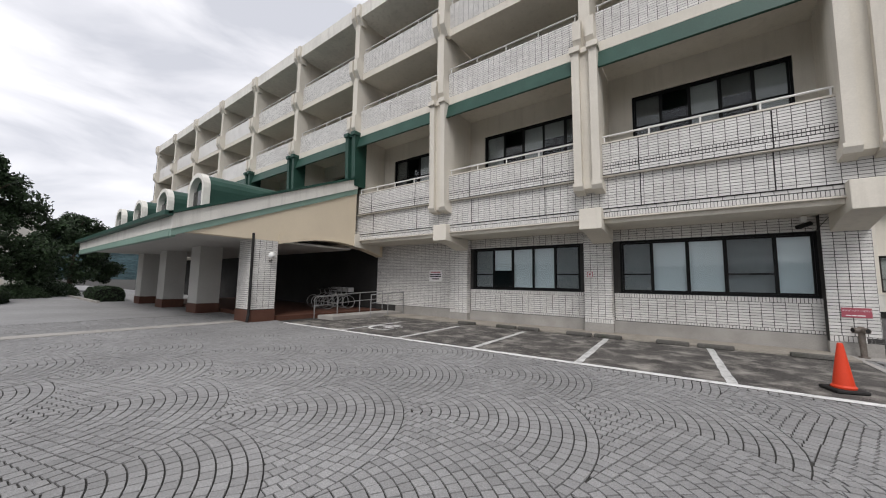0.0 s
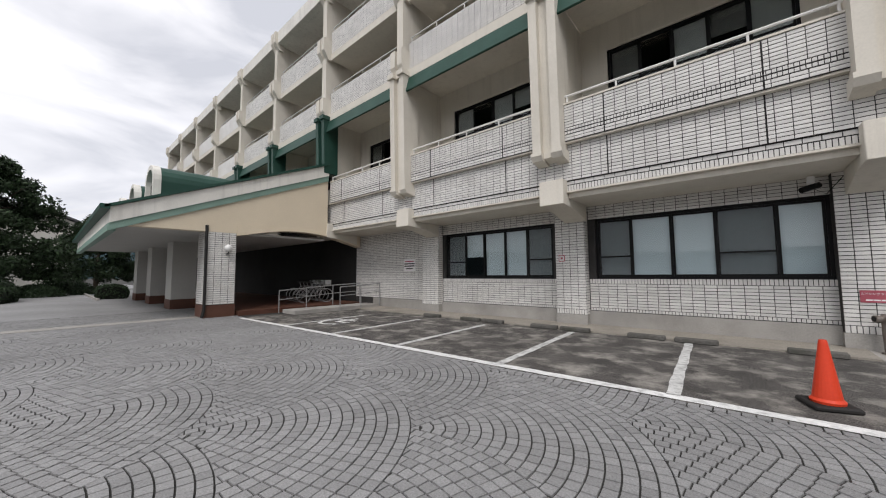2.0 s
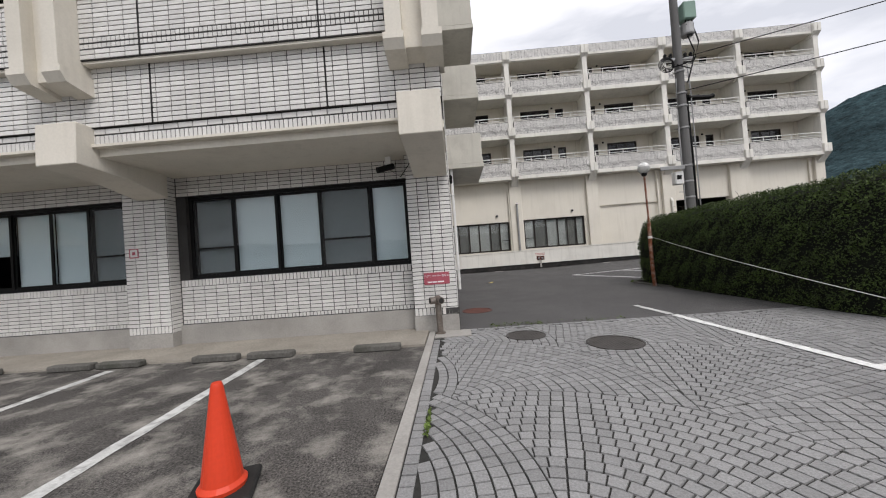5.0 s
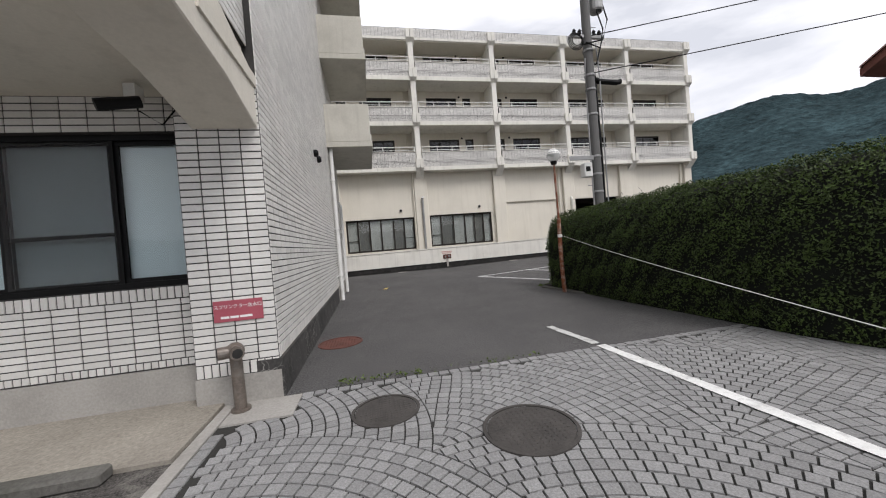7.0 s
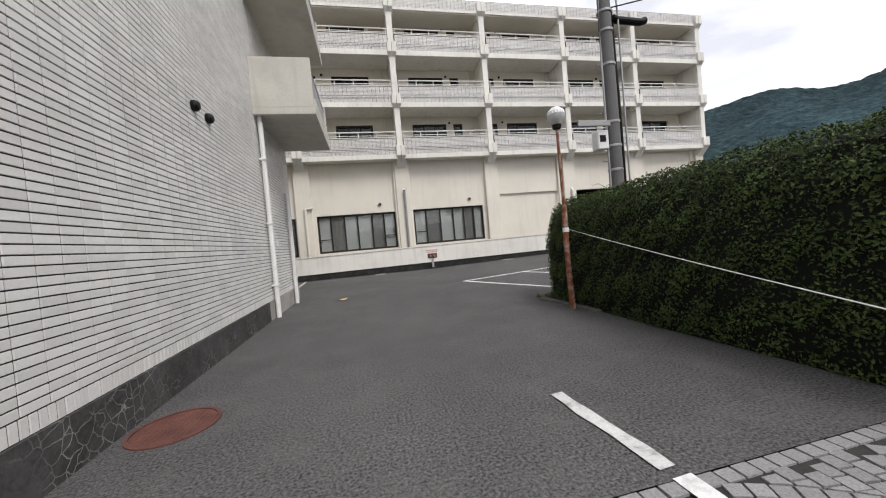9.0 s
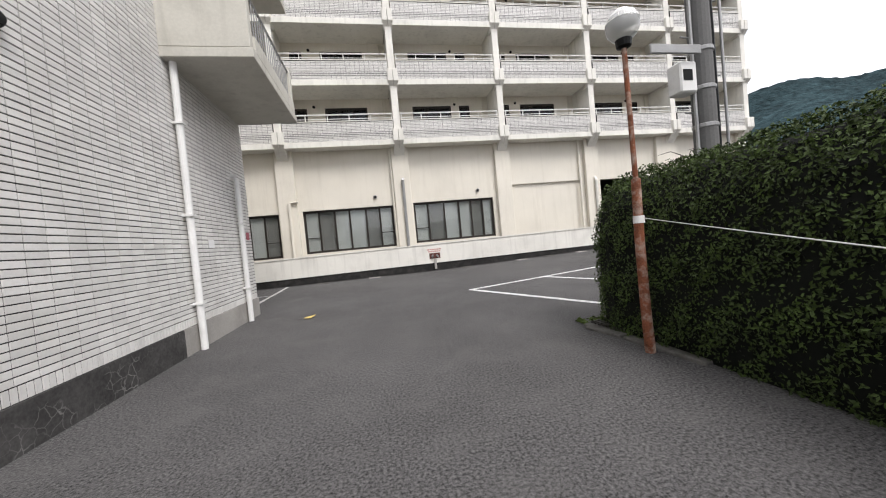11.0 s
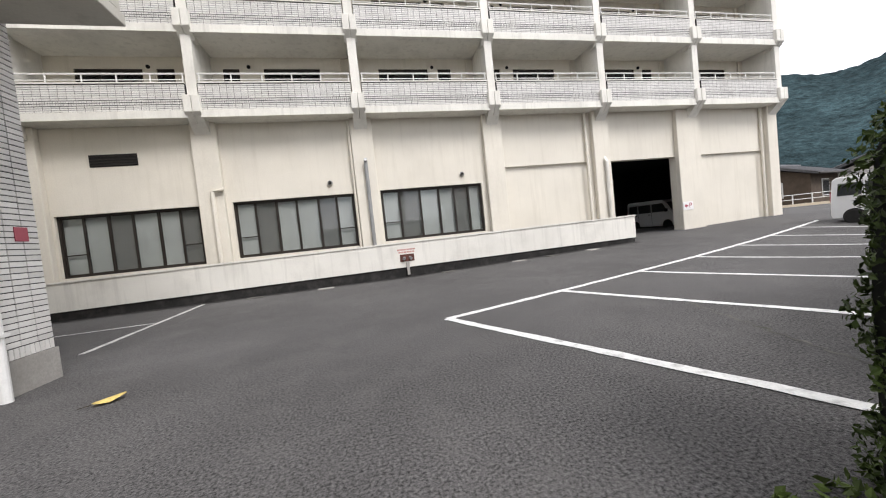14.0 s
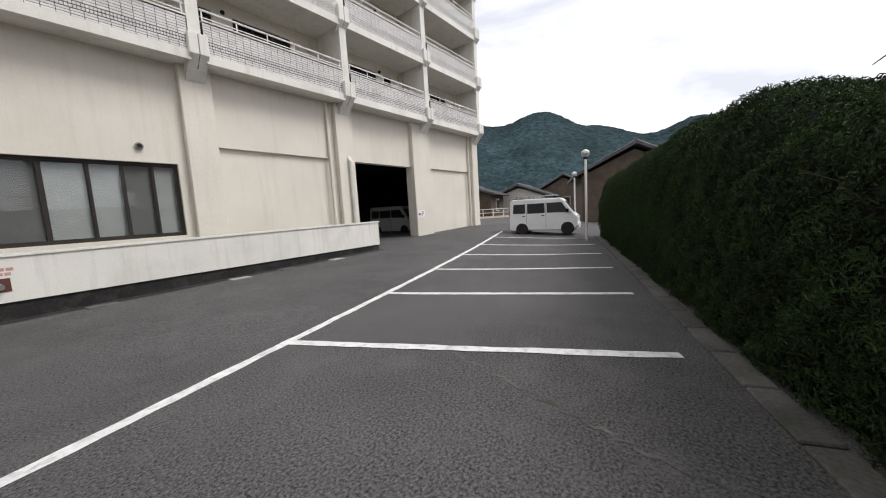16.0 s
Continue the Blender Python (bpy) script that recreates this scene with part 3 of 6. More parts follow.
for k in range(4):
    t, xl, xr = spandrel(k)
    tiles(t, face(COLX[k + 1], 1.75, 3.72), COLX[k] + (0.33 if k == 0 else 0) - COLX[k + 1], 0.9)
    tiles(t, face(xl - 0.1, 1.79, 3.47), xr - xl + 0.2, 0.14, tw=0.07, th=0.14)
    tiles(t, face(xl - 0.1, 1.79, 3.62), xr - xl + 0.2, 0.09, tw=0.227, th=0.09)
    tiles(t, face(xl, 1.60, 4.67), xr - xl, 0.15)
    tiles(t, face(xl, 1.60, 4.83), xr - xl, 0.075, tw=0.07, th=0.075)
    tiles(t, face(xl, 1.60, 4.92), xr - xl, 0.075, tw=0.07, th=0.075)
    tiles(t, face(xl, 1.60, 5.0), xr - xl, 0.575)
    for f in (0.2, 0.78):
        x = xl + (xr - xl) * f
        boxpart("movement_joint", (x - 0.013, x + 0.013, 1.586, 1.60, 4.66, 5.56), RUBBER, t)
        boxpart("movement_joint", (x - 0.013, x + 0.013, 1.736, 1.75, 3.72, 4.62), RUBBER, t)
    bm = bmesh.new()
    tube(bm, [(xl, 1.7, 5.84), (xr, 1.7, 5.84)], 0.028, 8)
    n = 4
    for i in range(n + 1):
        x = xl + 0.05 + (xr - xl - 0.1) * i / n
        tube(bm, [(x, 1.7, 5.6), (x, 1.7, 5.83)], 0.022, 6)
    part("rail", bm, WHITEM, t, "white pipe rail")


def upper_balcony(k, z0, first):
    """A plain upper balcony: tiled parapet, slab, rail, and a dark window."""
    xr, xl = COLX[k] - 0.28, COLX[k + 1] + 0.28
    t = thing("balcony", "upper balcony with tiled parapet and white rail", "balcony", group="upper balconies")
    bm = bmesh.new()
    bx(bm, xl, xr, 1.60, 1.78, z0, z0 + 1.05)
    part("parapet", bm, GROUT, t)
    bm = bmesh.new()
    bx(bm, xl, xr, 1.5 if first else 1.58, 3.3, z0 - 0.30, z0)
    part("slab", bm, CREAM, t)
    if k < 5:
        tiles(t, face(xl, 1.60, z0 + 0.02), xr - xl, 1.02)
    else:
        boxpart("tile_face", (xl, xr, 1.585, 1.60, z0 + 0.02, z0 + 1.04), TILE, t)
    bm = bmesh.new()
    tube(bm, [(xl, 1.68, z0 + 1.3), (xr, 1.68, z0 + 1.3)], 0.026, 6)
    for i in range(5):
        x = xl + 0.06 + (xr - xl - 0.12) * i / 4
        tube(bm, [(x, 1.68, z0 + 1.04), (x, 1.68, z0 + 1.29)], 0.02, 5)
    part("rail", bm, WHITEM, t, "white pipe rail")
    sliding_window("window", xl + 1.3, xr - 1.0, 3.22, z0 + 0.1, z0 + 2.0, (0, 0.5, 1.0), BLACKAL, GLASSD, "dark upper-floor window behind the balcony")


for k in range(9):
    upper_balcony(k, 8.72, True)
    upper_balcony(k, 11.68, False)
for k in range(3):
    sliding_window("window", COLX[k + 1] + 0.95, COLX[k] - (0.65 if k == 0 else 0.35), 3.36, 6.05, 7.62, (0, 0.2, 0.4, 0.6, 0.8, 1.0), BLACKAL, GLASS,
                   "black second-floor window with beige curtains", bars=(0, 1, 2, 3, 4), blinds=((0, 0.1), (2, 0.0), (3, 0.55), (4, 0.1)), blind_mat=CURT)


def slant_column(x, whole=True):
    """The heavy leg in front of the second floor: two leaning fins with a groove between, a foot and a cap."""
    clad = GREEN if x < -18 else CREAM
    t = thing("facade_column", "facade column clad in green metal above the porch" if x < -18 else "cream grooved concrete column standing before the facade", "column", group="facade columns")
    boxpart("fin_wall", (x - 0.26, x + 0.26, 1.96, 3.3, 4.67, 8.41), CREAM, t)
    for name, a, b, yo in (("fin", x - 0.36, x - 0.14, 0.0), ("fin", x + 0.14, x + 0.36, 0.0), ("web", x - 0.14, x + 0.14, 0.16)):
        bm = bmesh.new()
        z0 = 6.0 if x < -18 else 4.45
        prism(bm, [(1.30 + yo, z0), (1.95, z0), (1.95, 8.45), (1.22 + yo, 8.45)], a, b)
        part(name, bm, clad, t)
    if x > -18:
        bm = bmesh.new()
        prism(bm, [(1.36, 4.24), (1.9, 4.14), (1.9, 4.45), (1.285, 4.45), (1.285, 4.36)], x - 0.40, x - 0.12)
        part("foot", bm, CREAM, t)
        bm = bmesh.new()
        prism(bm, [(1.36, 4.24), (1.9, 4.14), (1.9, 4.45), (1.285, 4.45), (1.285, 4.36)], x + 0.12, x + 0.40)
        part("foot", bm, CREAM, t)
        bm = bmesh.new()
        prism(bm, [(1.44, 4.30), (1.9, 4.2), (1.9, 4.45), (1.43, 4.45)], x - 0.12, x + 0.12)
        part("foot", bm, CREAM, t)
    bm = bmesh.new()
    bx(bm, x - 0.4, x - 0.1, 1.14, 1.9, 8.45, 8.62)
    bx(bm, x + 0.1, x + 0.4, 1.14, 1.9, 8.45, 8.62)
    bx(bm, x - 0.1, x + 0.1, 1.3, 1.9, 8.45, 8.60)
    part("cap", bm, clad, t)
    bm = bmesh.new()
    bx(bm, x - 0.16, x + 0.16, 1.40, 3.3, 8.62, 14.7)
    part("upper_fin", bm, CREAM, t)
    for z in (8.7, 11.6, 14.45):
        bm = bmesh.new()
        prism(bm, [(1.2, z + 0.15), (1.45, z - 0.25), (1.7, z - 0.25), (1.7, z + 0.75), (1.2, z + 0.75)], x - 0.3, x - 0.06)
        part("bracket", bm, CREAM, t)
        bm = bmesh.new()
        prism(bm, [(1.2, z + 0.15), (1.45, z - 0.25), (1.7, z - 0.25), (1.7, z + 0.75), (1.2, z + 0.75)], x + 0.06, x + 0.3)
        part("bracket", bm, CREAM, t)
    return t


def corbel(x):
    """The cream concrete beam end that carries the overhang above a pillar."""
    bm = bmesh.new()
    prism(bm, [(1.50, 3.12), (1.52, 3.74), (1.95, 3.74), (3.1, 3.44), (3.1, 2.86), (2.3, 3.05)], x - 0.31, x + 0.31)
    tagged(part("corbel", bm, CREAM, bevel=0.012), "cream concrete corbel under the overhang", "corbel", "corbels")


for x in COLX:
    slant_column(x)
for x in COLX[:4]:
    corbel(x)
# edge band and green valance below the third floor, cornice at the roof
for k in range(9):
    xr, xl = COLX[k] - 0.36, COLX[k + 1] + 0.36
    bm = bmesh.new()
    prism(bm, [(1.49, 8.40), (1.34, 7.86), (1.40, 7.84), (1.57, 8.40)], xl, xr)
    v = thing("awning", "dark green metal valance above the balcony", "awning", group="green valances")
    part("valance", bm, GREEN, v)
    tagged(boxpart("cornice", (xl - 0.2, xr + 0.2, 1.35, 3.6, 14.55, 15.25), BWHITE), "pale roof-edge beam of the near wing", "cornice", group="cornices")


# ---- the far wing ----
MB = pose(0, 21.8, 0)
BU = [-13.6, -8.2, -2.85, 2.68, 8.15, 13.45, 18.65, 23.85]


def bpart(name, dims, material, parent=None, label="", bevel=0.0):
    bm = bmesh.new()
    for d in (dims if isinstance(dims, list) else [dims]):
        bx(bm, *d)
    return part(name, bm, material, parent, label, bevel=bevel, m=MB)


wall_b = thing("wall_far", "ivory rendered ground-floor wall of the far wing", "wall", kind="structure")
solid = []
OPEN = {0: (-12.9, -8.95, 1.25, 3.35), 1: (-7.7, -3.35, 1.25, 3.36), 2: (-2.25, 2.13, 1.32, 3.41), 3: (3.17, 7.5, 1.37, 3.45), 5: (13.92, 17.7, -0.2, 4.02)}
for k in range(7):
    a, b = BU[k], BU[k + 1]
    if k in OPEN:
        x0, x1, z0, z1 = OPEN[k]
        solid += [(a, x0, 0, 0.35, -0.2, 6.3), (x1, b, 0, 0.35, -0.2, 6.3), (x0, x1, 0, 0.35, z1, 6.3)]
        if z0 > 0:
            solid.append((x0, x1, 0, 0.35, -0.2, z0))
    elif k in (4, 6):
        x0, x1 = a + 0.42, b - (0.62 if k == 4 else 0.5)
        solid += [(a, x0, 0, 0.35, -0.2, 6.3), (x1, b, 0, 0.35, -0.2, 6.3), (x0, x1, 0, 0.35, 4.05, 6.3), (x0, x1, 0.12, 0.35, -0.2, 4.05)]
    else:
        solid.append((a, b, 0, 0.35, -0.2, 6.3))
bpart("wall_body", solid, BWALL, wall_b)
for k, u in enumerate(BU):
    w = 0.42 if k < 7 else 0.35
    bpart("pilaster", (17.7 if k == 6 else u - w, u + w if k < 7 else u + 0.3, -0.22, 0.0, -0.2, 6.3), BWALL, wall_b, bevel=0.02)
bpart("end_wall", [(23.85, 24.2, 0.0, 14.0, -0.2, 14.8), (-13.95, -13.6, 0.0, 14.0, -0.2, 14.8)], BWALL, wall_b)
# Near-black linings: the gloom behind the openings is in their colour.
bpart("inner_wall", [(-13.6, 13.2, 2.6, 2.7, -0.2, 4.4), (-13.6, 23.8, 2.6, 2.7, 4.5, 14.6), (-13.6, 13.2, 0.36, 2.6, -0.2, 0.6)], UNLIT, wall_b)
bpart("garage_lining", [(13.2, 13.3, 0.36, 2.6, -0.2, 4.4)], UNLIT, wall_b)
bpart("roof_slab", (-13.9, 24.1, -0.6, 14, 14.6, 14.8), BWALL, wall_b)
for k in (1, 2, 3):
    x0, x1, z0, z1 = OPEN[k]
    n = 6
    sliding_window("window_far", x0, x1, 0.1, z0, z1, (0, 0.155, 0.33, 0.5, 0.69, 0.85, 1.0) if k != 3 else (0, 0.165, 0.37, 0.56, 0.72, 0.87, 1.0), BRONZE, GLASS, "large bronze-framed window with drawn curtains",
                   bars=(0, 5) if k != 3 else (0,), blinds=[(i, 0.0) for i in range(n)], m=MB, blind_mat=CURT)
LEV = [6.41, 9.30, 12.19]


def far_balcony(k, z, top):
    """One bay of one storey on the far wing: slab, parapet, rail, setback wall with window and door."""
    a, b = BU[k] + 0.2, BU[k + 1] - 0.2
    t = thing("balcony", "ivory balcony with white tiled parapet and rail", "balcony", group="far wing balconies")
    bpart("slab", (a, b, -0.72, 1.0, z - 0.12, z + 0.14), BWHITE, t)
    bpart("parapet", (a, b, -0.66, -0.5, z + 0.14, z + 1.06), GROUT, t)
    mm = MB @ face(a, -0.66, z + 0.16)
    tiles(t, mm, b - a, 0.19)
    tiles(t, mm @ pose(0, 0, 0.20), b - a, 0.075, tw=0.07, th=0.075)
    tiles(t, mm @ pose(0, 0, 0.285), b - a, 0.075, tw=0.07, th=0.075)
    tiles(t, mm @ pose(0, 0, 0.37), b - a, 0.51)
    bpart("coping", (a, b, -0.70, -0.46, z + 1.06, z + 1.10), BWHITE, t)
    bm = bmesh.new()
    tube(bm, [(a, -0.58, z + 1.42), (b, -0.58, z + 1.42)], 0.03, 6)
    tube(bm, [(a, -0.58, z + 1.22), (b, -0.58, z + 1.22)], 0.016, 5)
    for i in range(6):
        x = a + 0.05 + (b - a - 0.1) * i / 5
        tube(bm, [(x, -0.58, z + 1.08), (x, -0.58, z + 1.41)], 0.022, 5)
    part("rail", bm, WHITEM, t, "white pipe rail", m=MB)
    w0, w1, d0, d1 = a + 0.85, a + 3.0, a + 3.45, a + 4.05
    if k % 2 == 0:
        w0, w1, d0, d1 = b - 3.3, b - 1.15, a + 0.35, a + 0.95
    zt = z + 2.34
    lo, hi = sorted(((w0, w1), (d0, d1)))
    for d in [(a - 0.2, lo[0], 0.95, 1.15, z, z + 2.77), (lo[1], hi[0], 0.95, 1.15, z, z + 2.77), (hi[1], b + 0.2, 0.95, 1.15, z, z + 2.77),
              (lo[0], lo[1], 0.95, 1.15, zt, z + 2.77), (hi[0], hi[1], 0.95, 1.15, zt, z + 2.77)]:
        bpart("wall_panel", d, BWALL, t)
    sliding_window("window", w0, w1, 1.0, z + 0.14, zt, (0, 0.33, 0.67, 1.0), BRONZE, GLASSD, "dark sliding balcony window", m=MB, blinds=((1, 0.0),), blind_mat=CURT)
    sliding_window("window", d0, d1, 1.0, z + 0.6, zt, (0, 1.0), BRONZE, GLASSD, "small dark balcony window", m=MB)
    bm = bmesh.new()
    lathe(bm, [(0.07, 0), (0.075, 0.03), (0.05, 0.08), (0.0, 0.085)], 10)
    part("vent_cap", bm, BLACKAL, t, m=MB @ pose(a + 3.2 if k % 2 else a + 1.3, 0.95, z + 2.4, 90))
    bm = bmesh.new()
    tube(bm, [(b - 0.3, 0.88, z), (b - 0.3, 0.88, z + 2.72)], 0.04, 8)
    part("downpipe", bm, BWALL, t, m=MB)


for k in range(7):
    for z in LEV:
        far_balcony(k, z, False)
    t = thing("roof_band", "white tiled roof-edge band of the far wing", "cornice", group="roof bands")
    bpart("band", (BU[k] + 0.2, BU[k + 1] - 0.2, -0.66, 0.9, 14.8, 15.4), GROUT, t)
    tiles(t, MB @ face(BU[k] + 0.2, -0.66, 14.82), BU[k + 1] - BU[k] - 0.4, 0.56)
    bpart("ceiling_slab", (BU[k] + 0.2, BU[k + 1] - 0.2, -0.672, 0.95, 14.66, 14.815), BWHITE, t)


def far_fin(u):
    """A fin column between balconies, with stepped brackets at each slab."""
    t = thing("facade_fin", "ivory concrete fin column with stepped brackets", "column", group="far wing fins")
    bpart("fin", (u - 0.16, u + 0.16, -0.62, 1.0, 6.25, 14.9), BWHITE, t)
    for z in LEV + [14.7]:
        for s in (-1, 1):
            bm = bmesh.new()
            o = u + s * 0.13
            prism(bm, [(-0.82, z + 0.05), (-0.5, z - 0.28), (-0.2, z - 0.28), (-0.2, z + 0.62), (-0.82, z + 0.62)], o - 0.12, o + 0.12)
            part("bracket", bm, BWHITE, t, m=MB, bevel=0.01)
    bm = bmesh.new()
    prism(bm, [(-0.5, 6.13), (-0.22, 5.85), (0, 5.85), (0, 6.15), (-0.5, 6.15)], u - 0.25, u + 0.25)
    part("corbel", bm, BWHITE, t, m=MB)


for u in BU:
    far_fin(u)

# ramp wall in front of the far wing
rampw = thing("ramp_wall", "low ivory wall along the service ramp, dark at the foot", "wall", kind="structure")
bm = bmesh.new()
prism(bm, [(-13.5, 0.24), (13.65, 0.42), (13.65, 1.33), (-13.5, 1.08)], -1.6, -1.4, "y")
part("wall_body", bm, BWHITE, rampw, m=MB)
bm = bmesh.new()
prism(bm, [(-13.5, -0.2), (13.61, -0.2), (13.61, 0.42), (-13.5, 0.24)], -1.56, -1.42, "y")
part("foot", bm, BLACKF, rampw, "black stained foot", m=MB)
bm = bmesh.new()
prism(bm, [(-13.5, 1.08), (13.69, 1.33), (13.69, 1.38), (-13.5, 1.13)], -1.63, -1.37, "y")
part("coping", bm, BWHITE, rampw, m=MB)

# ---- entrance porch ----
porch = thing("entrance_porch", "long entrance porch with green metal roof and white fascia", "porch")
RS = (6.46 - 3.5) / 7.2


def rz(y):
    return 3.5 + (y + 5.5) * RS


PX0, PX1 = -33.5, -18.0
bm = bmesh.new()
prism(bm, [(-5.62, rz(-5.62)), (1.55, rz(1.55)), (1.55, rz(1.55) + 0.09), (-5.62, rz(-5.62) + 0.09)], PX0, PX1 + 0.1)
part("roof", bm, GREEN, porch, "dark green metal roof")
bm = bmesh.new()
prism(bm, [(-5.5, 3.02), (-5.5, 3.49), (1.55, rz(1.55) - 0.012), (1.55, rz(1.55) - 0.50)], PX1 - 0.12, PX1 + 0.03)
part("gable_fascia", bm, BWHITE, porch)
bm = bmesh.new()
prism(bm, [(-5.5, 2.80), (-5.5, 3.02), (1.55, rz(1.55) - 0.50), (1.55, rz(1.55) - 0.74)], PX1 - 0.14, PX1)
part("gable_trim", bm, GREENLT, porch)
bm = bmesh.new()
arc = [(-1.9 + 5.2 * i / 12, 2.75 + 0.50 * math.sin(math.pi * min(1.0, 0.12 + i / 12 * 0.88))) for i in range(13)]
prism(bm, [(-5.05, 2.985), (1.55, rz(1.55) - 0.74), (1.55, 3.28), (-2.1, 3.28), (-2.1, 2.985)], PX1 - 0.4, PX1 - 0.05)
part("gable_wall", bm, TAN, porch, "tan rendered gable wall")
bm = bmesh.new()
prism(bm, [(3.3, 3.28)] + arc[::-1] + [(-2.1, 2.9), (-2.1, 3.28)], PX1 - 0.45, PX1 - 0.02)
part("arch_beam", bm, TAN, porch, "tan arched beam over the side opening")
boxpart("front_fascia", (PX0, PX1 - 0.12, -5.5, -5.36, 3.04, 3.49), BWHITE, porch)
boxpart("front_trim", (PX0, PX1 - 0.14, -5.52, -5.34, 2.80, 3.02), GREENLT, porch)
boxpart("gutter", (PX0, PX1 + 0.1, -5.72, -5.5, 3.42, 3.56), GREEN, porch)
# Ceiling takes the darker white, so its shade is painted in.
boxpart("porch_ceiling", (PX0, PX1 - 0.4, -5.34, 1.6, 2.98, 3.06), PORCHW, porch)
for i, x in enumerate((-18.62, -23.6, -28.2, -32.4)):
    bm = bmesh.new()
    bx(bm, x - 0.55, x + 0.55, -3.0, -2.1, 0.42, 3.0)
    if i == 0:
        p = part("pillar", bm, GROUT, porch)
        tiles(porch, face(x - 0.55, -3.0, 0.44), 1.1, 2.55)
        tiles(porch, face(x + 0.55, -3.0, 0.44, 90), 0.9, 2.55)
    else:
        # Pillars share the ceiling's shade-toned white.
        part("pillar", bm, PORCHW, porch)
    boxpart("pillar_base", (x - 0.57, x + 0.57, -3.02, -2.08, -0.03, 0.42), BROWNT, porch)
boxpart("porch_floor", (PX0, -17.9, -2.0, 3.3, -0.03, 0.16), BROWNT, porch, "brown tiled porch floor")
# Porch shade put into the wall's colour, near-black all over.
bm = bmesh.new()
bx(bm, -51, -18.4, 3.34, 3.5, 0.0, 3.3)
tagged(part("entrance_wall", bm, UNLIT), "recessed entrance wall under the porch, shade put in its near-black colour", "wall", kind="structure")
bm = bmesh.new()
tube(bm, [(-18.05, -3.04, 3.2), (-18.03, -3.04, 0.3), (-18.0, -3.1, 0.02)], 0.05, 8)
tagged(part("downpipe", bm, RUBBER), "dark rainwater pipe on the porch pillar", "pipe")


def wall_globe(x, y, z, s):
    t = thing("wall_lamp", "white globe wall lamp on the porch pillar", "lamp", group="porch lamps")
    bm = bmesh.new()
    bmesh.ops.create_uvsphere(bm, u_segments=14, v_segments=9, radius=0.13, matrix=Matrix.Translation((x, y, z)))
    part("globe", bm, WHITEM, t, smooth=True)
    bm = bmesh.new()
    tube(bm, [(x, y, z - 0.12), (x, y, z - 0.2), (x + s * 0.16, y, z - 0.2)], 0.025, 8)
    part("arm", bm, BLACKAL, t)


wall_globe(-19.34, -2.8, 2.42, 1)
wall_globe(-17.9, -2.4, 2.42, -1)
for x in (-24.35, -28.95):
    wall_globe(x, -2.8, 2.42, 1)


def dormer(x):
    """A green barrel dormer with a white arched front."""
    t = thing("roof_dormer", "green barrel-roofed dormer with a white arched front", "dormer", group="porch dormers")
    y0, zb = -4.4, rz(-4.4) - 0.1
    w, hgt = 0.75, 0.9
    pts = [(-w, 0)] + [(-w * math.cos(math.pi * i / 10), hgt + 0.62 * math.sin(math.pi * i / 10)) for i in range(11)] + [(w, 0)]
    inn = [(-w + 0.16, 0)] + [(-(w - 0.16) * math.cos(math.pi * i / 10), hgt + 0.46 * math.sin(math.pi * i / 10)) for i in range(11)] + [(w - 0.16, 0)]
    bm = bmesh.new()
    for a, b in ((0, 0.22),):
        o0 = [bm.verts.new((x + p, y0 + a, zb + q)) for p, q in pts]
        o1 = [bm.verts.new((x + p, y0 + b, zb + q)) for p, q in pts]
        i0 = [bm.verts.new((x + p, y0 + a, zb + q)) for p, q in inn]
        i1 = [bm.verts.new((x + p, y0 + b, zb + q)) for p, q in inn]
        for k in range(len(pts) - 1):
            bm.faces.new((o0[k], o0[k + 1], i0[k + 1], i0[k]))
            bm.faces.new((o1[k], i1[k], i1[k + 1], o1[k + 1]))
            bm.faces.new((o0[k], o1[k], o1[k + 1], o0[k + 1]))
            bm.faces.new((i0[k], i0[k + 1], i1[k + 1], i1[k]))
    part("arch_front", bm, BWHITE, t)
    bm = bmesh.new()
    prism(bm, [(x + p * 0.97, zb + q * 0.98) for p, q in pts], y0 + 0.22, y0 + 3.0, "y")
    part("barrel_roof", bm, GREEN, t)
    boxpart("window", (x - w + 0.16, x + w - 0.16, y0 + 0.14, y0 + 0.20, zb, zb + hgt), GLASSD, t)


for x in (-19.8, -23.6, -27.4, -31.2):
    dormer(x)

def pipe_rail(pts_top, posts, label):
    t = thing("handrail", label, "handrail", group="ramp handrails")
    bm = bmesh.new()
    tube(bm, pts_top, 0.022, 8)
    part("top_rail", bm, GREYM, t)
    bm = bmesh.new()
    tube(bm, [(x, y, z - 0.35) for x, y, z in pts_top], 0.016, 8)
    part("lower_rail", bm, GREYM, t)
    for x, y, z, b in posts:
        bm = bmesh.new()
        tube(bm, [(x, y, b), (x, y, z)], 0.02, 8)
        part("post", bm, GREYM, t)


pipe_rail([(-17.6, -0.7, 0.85), (-17.6, 1.6, 1.0), (-17.6, 3.0, 1.05)], [(-17.6, -0.7, 0.85, 0.0), (-17.6, 0.4, 0.92, 0.0), (-17.6, 1.6, 1.0, 0.0), (-17.6, 3.0, 1.05, 0.0)], "thin grey steel handrail along the porch ramp")
pipe_rail([(-16.4, 1.2, 0.95), (-16.4, 3.2, 1.05)], [(-16.4, 1.2, 0.95, 0.0), (-16.4, 2.2, 1.0, 0.0), (-16.4, 3.2, 1.05, 0.0)], "thin grey steel handrail by the tiled wall")
boxpart("ramp", (-17.5, -16.5, -0.6, 3.25, 0.0, 0.14), CONC)
tagged(bpy.data.objects["ramp"], "low concrete access ramp by the porch", "ramp")


